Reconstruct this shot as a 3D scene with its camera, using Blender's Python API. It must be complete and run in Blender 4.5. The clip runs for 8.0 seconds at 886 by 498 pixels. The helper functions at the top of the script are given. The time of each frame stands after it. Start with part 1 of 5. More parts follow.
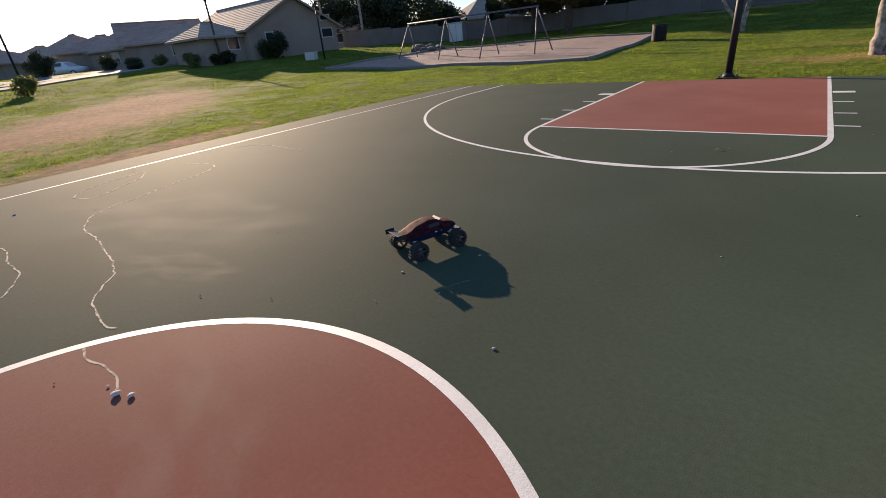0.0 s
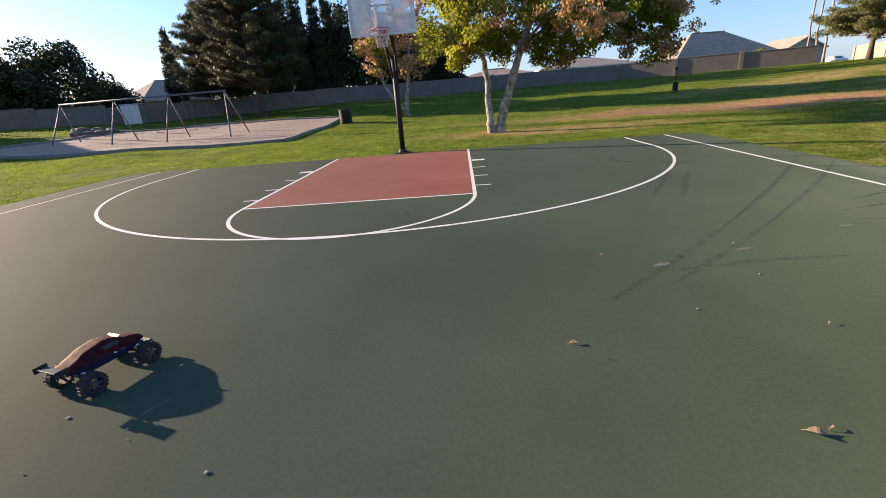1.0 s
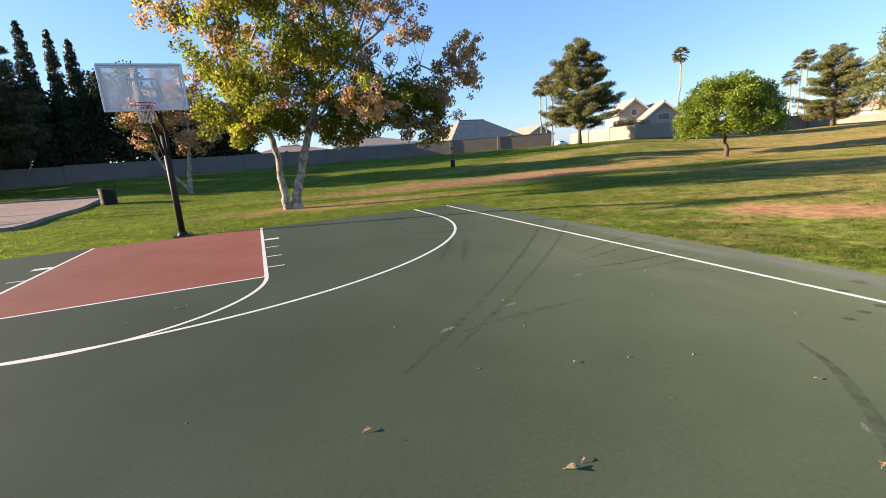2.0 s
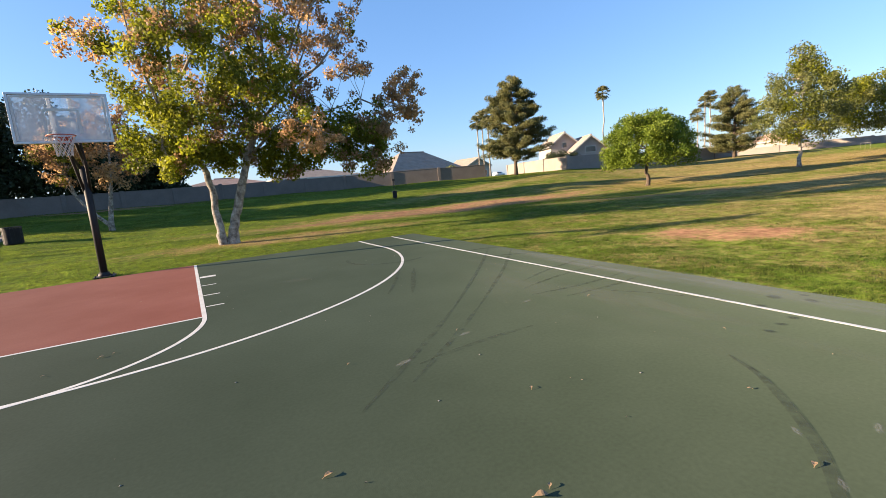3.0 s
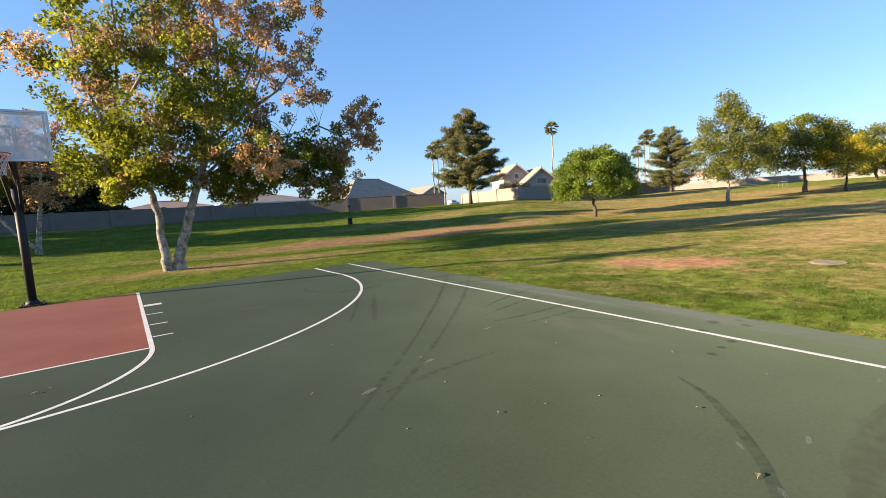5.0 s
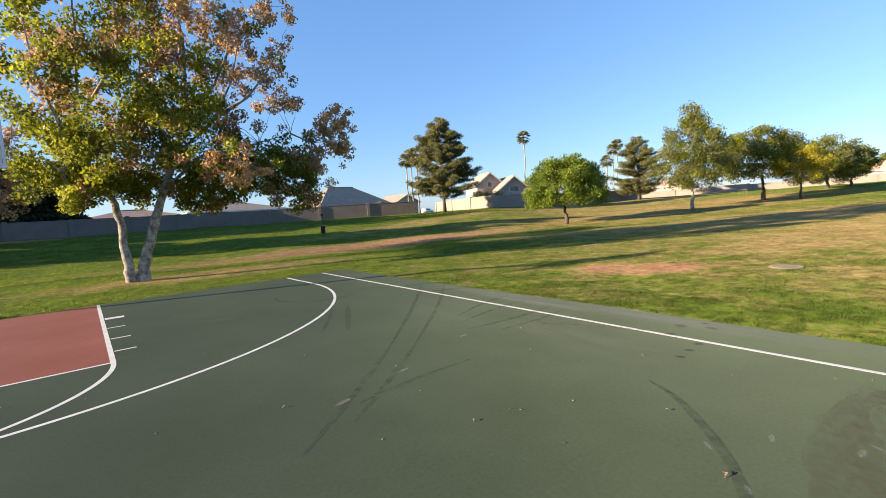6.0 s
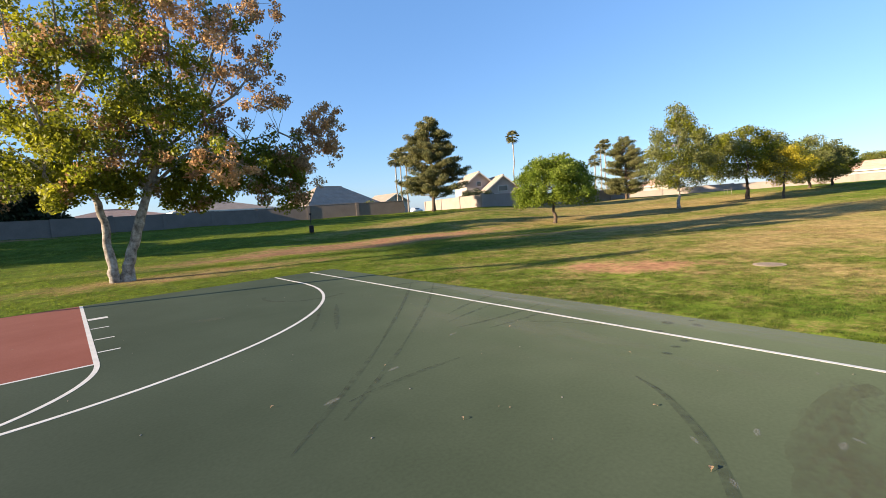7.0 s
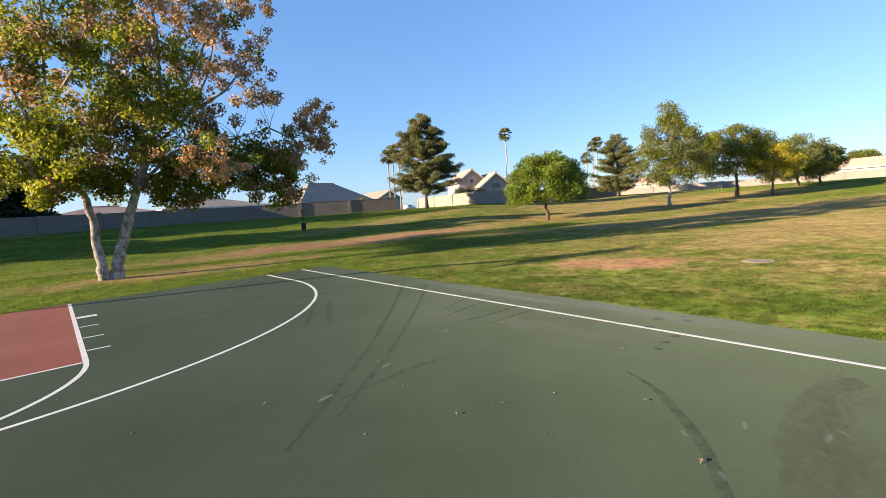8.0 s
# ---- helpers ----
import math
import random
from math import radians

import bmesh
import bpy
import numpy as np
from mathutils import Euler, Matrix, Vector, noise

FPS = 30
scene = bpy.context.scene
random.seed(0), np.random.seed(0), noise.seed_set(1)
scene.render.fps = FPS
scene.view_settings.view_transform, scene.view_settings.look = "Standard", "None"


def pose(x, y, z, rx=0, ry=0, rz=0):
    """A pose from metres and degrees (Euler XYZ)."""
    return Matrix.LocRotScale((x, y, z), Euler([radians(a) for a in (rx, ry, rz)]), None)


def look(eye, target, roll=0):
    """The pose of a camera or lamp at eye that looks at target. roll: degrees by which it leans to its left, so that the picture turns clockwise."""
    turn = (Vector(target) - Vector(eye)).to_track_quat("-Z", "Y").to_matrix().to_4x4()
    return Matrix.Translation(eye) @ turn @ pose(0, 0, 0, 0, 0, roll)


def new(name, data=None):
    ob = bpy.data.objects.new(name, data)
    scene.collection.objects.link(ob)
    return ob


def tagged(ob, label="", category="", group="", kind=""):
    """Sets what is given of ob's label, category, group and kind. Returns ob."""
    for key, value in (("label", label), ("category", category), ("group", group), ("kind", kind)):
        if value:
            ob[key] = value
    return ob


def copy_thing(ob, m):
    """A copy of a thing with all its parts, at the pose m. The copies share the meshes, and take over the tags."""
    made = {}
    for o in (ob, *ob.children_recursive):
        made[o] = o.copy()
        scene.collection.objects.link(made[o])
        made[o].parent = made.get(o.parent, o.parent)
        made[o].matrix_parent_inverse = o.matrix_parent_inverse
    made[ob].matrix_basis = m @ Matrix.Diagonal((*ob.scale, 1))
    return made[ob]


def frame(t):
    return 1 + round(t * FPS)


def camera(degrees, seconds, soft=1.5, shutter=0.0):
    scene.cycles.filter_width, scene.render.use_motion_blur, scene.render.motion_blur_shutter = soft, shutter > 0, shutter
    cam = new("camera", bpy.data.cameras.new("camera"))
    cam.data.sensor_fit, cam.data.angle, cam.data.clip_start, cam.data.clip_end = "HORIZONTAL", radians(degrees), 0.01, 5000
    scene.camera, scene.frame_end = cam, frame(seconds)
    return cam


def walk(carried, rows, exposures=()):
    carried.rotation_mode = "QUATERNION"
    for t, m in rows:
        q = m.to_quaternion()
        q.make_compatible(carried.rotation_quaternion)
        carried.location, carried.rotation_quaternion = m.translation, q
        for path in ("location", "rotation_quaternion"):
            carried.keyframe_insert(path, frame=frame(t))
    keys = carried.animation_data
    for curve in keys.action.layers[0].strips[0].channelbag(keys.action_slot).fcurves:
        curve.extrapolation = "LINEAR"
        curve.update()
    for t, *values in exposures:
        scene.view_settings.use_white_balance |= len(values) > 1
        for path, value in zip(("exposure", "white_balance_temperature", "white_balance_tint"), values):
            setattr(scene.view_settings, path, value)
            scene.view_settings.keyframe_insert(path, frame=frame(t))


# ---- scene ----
cam = camera(89.5, 8.0, soft=0.6)
PATH = [
    (0, (1.532, -12.882, 1.425), (0.3759, -11.4839, 0.5835), -5.72),
    (0.5, (1.602, -12.852, 1.435), (0.9449, -11.1241, 0.672), -4.64),
    (1, (1.719, -12.823, 1.456), (1.6018, -10.9333, 0.8123), -4.67),
    (1.5, (1.84, -12.805, 1.488), (2.2528, -10.9359, 0.9087), -3.83),
    (2, (1.928, -12.786, 1.511), (2.6514, -10.9667, 1.1048), -4.46),
    (3.5, (1.764, -12.756, 1.536), (2.7768, -11.0544, 1.2545), -4.67),
    (4, (1.705, -12.753, 1.543), (2.7583, -11.0719, 1.2868), -4.47),
    (5.5, (1.699, -12.795, 1.563), (2.9079, -11.2099, 1.3967), -3.73),
    (6, (1.703, -12.783, 1.556), (2.9537, -11.2305, 1.3949), -3.97),
    (6.5, (1.706, -12.769, 1.549), (2.9764, -11.2328, 1.3854), -4.06),
    (7, (1.707, -12.78, 1.544), (2.9935, -11.2578, 1.377), -4.0),
    (7.5, (1.708, -12.778, 1.54), (3.0096, -11.27, 1.3662), -4.06),
    (8, (1.7, -12.784, 1.539), (3.0096, -11.2835, 1.3575), -3.95),
]
walk(cam, [(t, look(eye, target, roll)) for t, eye, target, roll in PATH],
     exposures=[(0, 1.38, 7350, 20), (0.5, 1.54, 7350, 19), (1, 1.84, 7300, 18), (1.5, 2.12, 7150, 17), (2, 1.99, 7300, 16), (3.5, 1.88, 7300, 14), (8, 1.81, 7150, 13)])

# ---- sun, sky and exposure ----
SUN_EL, SHADE = 14.2, Vector((0.93, -0.368, 0)).normalized()
world = bpy.data.worlds.new("world")
scene.world = world
world.use_nodes = True
wn, wl = world.node_tree.nodes, world.node_tree.links
sky = wn.new("ShaderNodeTexSky")
sky.sky_type = "NISHITA"
sky.sun_disc = False
sky.sun_elevation = radians(SUN_EL)
sky.sun_rotation = math.atan2(-SHADE.x, -SHADE.y)
sky.air_density, sky.dust_density, sky.ozone_density = 1.0, 0.5, 4.0
wl.new(sky.outputs[0], wn["Background"].inputs[0])
wn["Background"].inputs[1].default_value = 0.05
haze = wn.new("ShaderNodeBackground")          # even blue of the dry desert air
haze.inputs[0].default_value, haze.inputs[1].default_value = (0.11, 0.37, 0.95, 1), 0.135
both = wn.new("ShaderNodeAddShader")
wl.new(wn["Background"].outputs[0], both.inputs[0]), wl.new(haze.outputs[0], both.inputs[1])
wl.new(both.outputs[0], wn["World Output"].inputs[0])
sun = new("sun", bpy.data.lights.new("sun", "SUN"))
sun.data.energy, sun.data.angle, sun.data.color = 5.0, radians(0.55), (1.0, 0.83, 0.62)
sun.matrix_world = look((0, 0, 40), Vector((0, 0, 40)) + Vector((SHADE.x, SHADE.y, -math.tan(radians(SUN_EL)))))


# ---- materials ----
def material(name, color, color2=None, scale=4.0, rough=0.8, metal=0.0, bump=0.0, bump_scale=60.0, island=0.0, spec=0.5, fine=0.0, fine_scale=90.0, detail=6.0):
    """A surface that varies between two colours at one scale, with a finer grain, relief and an optional shift for each piece."""
    m = bpy.data.materials.new(name)
    m.use_nodes = True
    n, l = m.node_tree.nodes, m.node_tree.links
    b = n["Principled BSDF"]
    b.inputs["Roughness"].default_value, b.inputs["Metallic"].default_value = rough, metal
    b.inputs["Specular IOR Level"].default_value = spec
    b.inputs["Diffuse Roughness"].default_value = 0.6 if rough > 0.8 else 0.0
    co = n.new("ShaderNodeTexCoord")
    out = None
    if color2:
        t = n.new("ShaderNodeTexNoise")
        t.inputs["Scale"].default_value, t.inputs["Detail"].default_value, t.inputs["Roughness"].default_value = scale, detail, 0.62
        l.new(co.outputs["Object"], t.inputs["Vector"])
        r = n.new("ShaderNodeValToRGB")
        r.color_ramp.elements[0].position, r.color_ramp.elements[1].position = 0.34, 0.66
        r.color_ramp.elements[0].color, r.color_ramp.elements[1].color = (*color, 1), (*color2, 1)
        l.new(t.outputs["Fac"], r.inputs["Fac"])
        out = r.outputs["Color"]
    else:
        rgb = n.new("ShaderNodeRGB")
        rgb.outputs[0].default_value = (*color, 1)
        out = rgb.outputs[0]
    if fine or island:
        h = n.new("ShaderNodeHueSaturation")
        l.new(out, h.inputs["Color"])
        v = None
        if fine:
            f = n.new("ShaderNodeTexNoise")
            f.inputs["Scale"].default_value, f.inputs["Detail"].default_value = fine_scale, 3.0
            l.new(co.outputs["Object"], f.inputs["Vector"])
            mr = n.new("ShaderNodeMapRange")
            mr.inputs[1].default_value, mr.inputs[2].default_value, mr.inputs[3].default_value, mr.inputs[4].default_value = 0.25, 0.75, 1 - fine, 1 + fine
            l.new(f.outputs["Fac"], mr.inputs[0])
            v = mr.outputs[0]
        if island:
            g = n.new("ShaderNodeNewGeometry")
            mr2 = n.new("ShaderNodeMapRange")
            mr2.inputs[3].default_value, mr2.inputs[4].default_value = 1 - island, 1 + island
            l.new(g.outputs["Random Per Island"], mr2.inputs[0])
            v2 = mr2.outputs[0]
            if v:
                mu = n.new("ShaderNodeMath")
                mu.operation = "MULTIPLY"
                l.new(v, mu.inputs[0]), l.new(v2, mu.inputs[1])
                v = mu.outputs[0]
            else:
                v = v2
        l.new(v, h.inputs["Value"])
        out = h.outputs["Color"]
    l.new(out, b.inputs["Base Color"])
    if bump:
        t = n.new("ShaderNodeTexNoise")
        t.inputs["Scale"].default_value, t.inputs["Detail"].default_value = bump_scale, 5.0
        l.new(co.outputs["Object"], t.inputs["Vector"])
        bp = n.new("ShaderNodeBump")
        bp.inputs["Strength"].default_value, bp.inputs["Distance"].default_value = bump, 0.02
        l.new(t.outputs["Fac"], bp.inputs["Height"]), l.new(bp.outputs[0], b.inputs["Normal"])
    return m


def leaf_material(name, color, color2, island=0.35, through_light=0.45, scale=0.9):
    """Thin leaves: diffuse, a little gloss, and light that comes through them."""
    m = material(name, color, color2, scale=scale, rough=0.55, island=island, spec=0.3)
    n, l = m.node_tree.nodes, m.node_tree.links
    b = n["Principled BSDF"]
    tr = n.new("ShaderNodeBsdfTranslucent")
    mix = n.new("ShaderNodeMixShader")
    mix.inputs[0].default_value = through_light
    src = b.inputs["Base Color"].links[0].from_socket
    l.new(src, tr.inputs["Color"])
    l.new(b.outputs[0], mix.inputs[1]), l.new(tr.outputs[0], mix.inputs[2])
    l.new(mix.outputs[0], n["Material Output"].inputs["Surface"])
    return m


M_GREEN = material("court_green", (0.0465, 0.064, 0.0405), (0.0625, 0.083, 0.0545), scale=0.35, rough=0.88, bump=0.06, bump_scale=140, fine=0.10, fine_scale=35, spec=0.07)
M_RED = material("court_red", (0.231, 0.0665, 0.0434), (0.28, 0.091, 0.063), scale=0.6, rough=0.85, bump=0.06, bump_scale=140, fine=0.08, fine_scale=40, spec=0.15)
M_LINE = material("court_line_paint", (0.554, 0.554, 0.529), (0.47, 0.47, 0.445), scale=5, rough=0.6, fine=0.06, fine_scale=60, bump=0.1, bump_scale=150)
M_BLACK = material("black_powder_coat", (0.010, 0.010, 0.012), (0.016, 0.016, 0.018), scale=3, rough=0.6, spec=0.3)
M_WALL = material("block_wall_paint", (0.175, 0.143, 0.122), (0.217, 0.182, 0.158), scale=0.6, rough=0.9, bump=0.3, bump_scale=20, fine=0.06, fine_scale=8)
M_CONC = material("concrete", (0.182, 0.164, 0.143), (0.245, 0.224, 0.196), scale=1.5, rough=0.9, bump=0.3, bump_scale=40, fine=0.1, fine_scale=20)
M_BARK = material("pale_bark", (0.10, 0.078, 0.06), (0.48, 0.43, 0.37), scale=5.5, rough=0.9, bump=0.9, bump_scale=16, fine=0.2, fine_scale=14)
M_BARK_DARK = material("dark_bark", (0.063, 0.042, 0.0315), (0.133, 0.098, 0.07), scale=4, rough=0.95, bump=0.7, bump_scale=18, fine=0.2, fine_scale=14)
L_GREEN = leaf_material("green_leaves", (0.075, 0.098, 0.009), (0.225, 0.235, 0.020), through_light=0.5)
L_YELLOW = leaf_material("yellow_green_leaves", (0.175, 0.21, 0.014), (0.308, 0.308, 0.028), through_light=0.55)
L_ORANGE = leaf_material("dry_orange_leaves", (0.462, 0.252, 0.098), (0.595, 0.399, 0.203), through_light=0.55)
L_BROWN = leaf_material("brown_grey_leaves", (0.30, 0.175, 0.085), (0.42, 0.27, 0.14), through_light=0.55)
L_LIME = leaf_material("bright_green_leaves", (0.091, 0.147, 0.014), (0.196, 0.252, 0.028), through_light=0.5)
L_PINE = leaf_material("pine_needles", (0.077, 0.091, 0.028), (0.175, 0.164, 0.063), through_light=0.35)
L_PINE_DARK = leaf_material("dark_pine_needles", (0.0315, 0.035, 0.0154), (0.084, 0.0805, 0.035), through_light=0.2)
L_DARK = leaf_material("dark_leaves", (0.0175, 0.028, 0.0105), (0.042, 0.056, 0.021), through_light=0.2)
L_OLIVE = leaf_material("olive_leaves", (0.091, 0.112, 0.028), (0.182, 0.189, 0.063))
L_GOLD = leaf_material("golden_leaves", (0.294, 0.259, 0.021), (0.434, 0.364, 0.035), through_light=0.5)
L_PALM = leaf_material("palm_fronds", (0.098, 0.112, 0.042), (0.21, 0.196, 0.098), through_light=0.2)


# ---- mesh helpers ----
def link_mesh(name, me, mats, parent=None, label=""):
    ob = new(name, me)
    for m in mats if isinstance(mats, (list, tuple)) else [mats]:
        me.materials.append(m)
    if parent:
        ob.parent = parent
    if label:
        ob["label"] = label
    return ob


def part(name, bm, mats, parent=None, label="", smooth=False):
    me = bpy.data.meshes.new(name)
    bm.normal_update()
    bm.to_mesh(me)
    bm.free()
    if smooth:
        me.polygons.foreach_set("use_smooth", [True] * len(me.polygons))
    return link_mesh(name, me, mats, parent, label)


def thing(name, m, label, category, group="", kind=""):
    ob = new(name)
    ob.empty_display_size = 0.2
    ob.matrix_world = m
    return tagged(ob, label, category, group, kind)


def box(bm, sx, sy, sz, m=None, bevel=0.0, mat=0):
    r = bmesh.ops.create_cube(bm, size=1.0, matrix=(m or Matrix()) @ Matrix.Diagonal((sx, sy, sz, 1)))
    faces = {f for v in r["verts"] for f in v.link_faces}
    for f in faces:
        f.material_index = mat
    if bevel:
        edges = {e for v in r["verts"] for e in v.link_edges}
        bmesh.ops.bevel(bm, geom=list(edges), offset=bevel, segments=2, affect="EDGES", profile=0.5)
    return bm


def tube(bm, pts, radii, sides=8, closed=False, caps=True):
    """A round bar along points, of the radii given."""
    pts = [Vector(p) for p in pts]
    if not isinstance(radii, (list, tuple)):
        radii = [radii] * len(pts)
    rings, ref = [], None
    for i, p in enumerate(pts):
        a = pts[i - 1] if (i or closed) else p
        b = pts[(i + 1) % len(pts)] if (i < len(pts) - 1 or closed) else p
        d = (b - a).normalized()
        if ref is None:
            ref = d.orthogonal().normalized()
        ref = (ref - d * ref.dot(d))
        ref = ref.normalized() if ref.length > 1e-4 else d.orthogonal().normalized()
        side = d.cross(ref)
        rings.append([bm.verts.new(p + radii[i] * (math.cos(2 * math.pi * k / sides) * ref + math.sin(2 * math.pi * k / sides) * side)) for k in range(sides)])
    for i in range(len(rings) - (0 if closed else 1)):
        r, s = rings[i], rings[(i + 1) % len(rings)]
        for k in range(sides):
            bm.faces.new((r[k], r[(k + 1) % sides], s[(k + 1) % sides], s[k]))
    if caps and not closed:
        bm.faces.new(rings[0][::-1]), bm.faces.new(rings[-1])
    return bm


def ribbon(bm, pts, width, z0, z1, closed=False):
    """A flat painted band of some thickness along a line on the ground; width: one for all or one a point."""
    pts = [Vector((p[0], p[1], 0)) for p in pts]
    n = len(pts)
    ws = width if isinstance(width, (list, tuple)) else [width] * n
    rows = []
    for i, p in enumerate(pts):
        a = pts[i - 1] if (i or closed) else p
        b = pts[(i + 1) % n] if (i < n - 1 or closed) else p
        d = (b - a).normalized()
        s = Vector((-d.y, d.x, 0)) * ws[i] / 2
        rows.append([bm.verts.new(q) for q in ((p + s).to_3d() + Vector((0, 0, z1)), p - s + Vector((0, 0, z1)), p - s + Vector((0, 0, z0)), p + s + Vector((0, 0, z0)))])
    for i in range(n if closed else n - 1):
        r, t = rows[i], rows[(i + 1) % n]
        for k in range(4):
            bm.faces.new((r[k], t[k], t[(k + 1) % 4], r[(k + 1) % 4]))
    if not closed:
        bm.faces.new(rows[0]), bm.faces.new(rows[-1][::-1])
    return bm


def prism(bm, outline, z0, z1):
    lo = [bm.verts.new((x, y, z0)) for x, y in outline]
    hi = [bm.verts.new((x, y, z1)) for x, y in outline]
    bm.faces.new(hi), bm.faces.new(lo[::-1])
    for i in range(len(outline)):
        j = (i + 1) % len(outline)
        bm.faces.new((lo[i], lo[j], hi[j], hi[i]))
    return bm


def arc(cx, cy, r, a0, a1, n):
    return [(cx + r * math.cos(radians(a0 + (a1 - a0) * i / n)), cy + r * math.sin(radians(a0 + (a1 - a0) * i / n))) for i in range(n + 1)]


# ---- the lie of the land ----
OX, OY = 1.72, -12.8          # the middle of the park's hollow


def height(x, y):
    """Height of the lawn: level round the court, rising to the rim of the hollow."""
    x, y = np.asarray(x, float), np.asarray(y, float)
    r = np.hypot(x - OX, y - OY)
    az = np.degrees(np.arctan2(x - OX, y - OY))
    k = np.clip((az - 44) / 18, 0, 1)
    j = np.clip(1 - np.abs(az + 32) / 18, 0, 1)
    rim = 62 + 36 * k * k * (3 - 2 * k) + 16 * j
    s = np.clip((r - 26) / (rim - 26), 0, 1)
    z = -0.03 + 1.72 * s * s * (3 - 2 * s)
    z = z + 0.03 * np.sin(x * 0.31 + 1.3) * np.sin(y * 0.27) * np.clip((r - 12) / 20, 0, 1)
    z = z + 0.07 * np.sin(0.55 * x + 0.35 * y) * np.sin(0.42 * y - 0.2 * x + 1.0) * np.clip((r - 15) / 12, 0, 1)
    inside = (x > -7.9) & (x < 7.8 + 0.033 * y) & (y < -0.1) & (y > -27.0)
    return np.where(inside, -0.14, z)


def spot(az, d, turn=0.0, sink=0.0):
    """A pose on the lawn, at a bearing and distance from the middle of the hollow."""
    x, y = OX + d * math.sin(radians(az)), OY + d * math.cos(radians(az))
    return pose(x, y, float(height(x, y)) - sink, 0, 0, turn)


def axis(lo, hi, c, step, growth):
    a = list(np.arange(lo, hi + 1e-6, step))
    s = step
    while a[-1] < 2400:
        s *= growth
        a.append(a[-1] + s)
    s = step
    while a[0] > -2400:
        s *= growth
        a.insert(0, a[0] - s)
    return np.array(a) + c


gx, gy = axis(-24, 24, 0, 0.4, 1.075), axis(-20, 24, -4, 0.4, 1.075)
GX, GY = np.meshgrid(gx, gy)
GZ = height(GX, GY)
nx, ny = len(gx), len(gy)
idx = np.arange(nx * ny).reshape(ny, nx)
quads = np.stack([idx[:-1, :-1], idx[:-1, 1:], idx[1:, 1:], idx[1:, :-1]], -1).reshape(-1, 4)
ground_me = bpy.data.meshes.new("ground")
ground_me.from_pydata(np.stack([GX, GY, GZ], -1).reshape(-1, 3).tolist(), [], quads.tolist())
ground_me.polygons.foreach_set("use_smooth", [True] * len(ground_me.polygons))

# dry and bare patches of the lawn: x, y, half length, half width, turn, strength of drying, of bare soil
PATCHES = [(15.5, 9.8, 13.5, 3.2, -6, 1.0, 0.72), (34, -6, 18, 6, -20, 1.0, 0.1), (11.6, -7.5, 1.9, 1.2, -60, 1.0, 0.78),
           (48, 6, 30, 10, -12, 0.9, 0.05), (-21, -5.8, 11.5, 4.0, 147, 0.6, 1.0), (-8.7, -9.8, 0.75, 3.6, 8, 0.9, 0.75),
           (60, 20, 30, 12, 10, 0.8, 0.0), (5.0, 4.6, 5.5, 1.8, -5, 0.85, 0.4), (18, -9, 5, 2.2, -20, 0.9, 0.1), (15, -18, 8, 7, 0, 0.8, 0.1),
           (24, -12, 10, 6, -20, 1.0, 0.15), (-4, 44, 12, 2.0, 5, 0.6, 0.9), (28, 22, 14, 3, 12, 0.75, 0.0), (12.5, -12, 2.2, 3.5, 10, 0.7, 0.1), (21, -8, 15, 9, -10, 0.55, 0.05), (12.2, -13.0, 1.4, 0.8, 20, 0.9, 0.7), (22, 1.5, 6, 1.6, -25, 0.7, 0.5)]


def lawn_state(x, y):
    dry, bare = np.zeros_like(x), np.zeros_like(x)
    for px, py, a, b, turn, d, s in PATCHES:
        c, n = math.cos(radians(turn)), math.sin(radians(turn))
        u, v = ((x - px) * c + (y - py) * n) / a, (-(x - px) * n + (y - py) * c) / b
        w = np.clip(1.5 - 1.1 * np.sqrt(u * u + v * v), 0, 1)
        dry, bare = np.maximum(dry, d * w), np.maximum(bare, s * w)
    return dry, bare


DRY, BARE = lawn_state(GX, GY)
for nm, arr in (("dry", DRY), ("bare", BARE)):
    at = ground_me.attributes.new(nm, "FLOAT", "POINT")
    at.data.foreach_set("value", arr.reshape(-1).astype(np.float32))


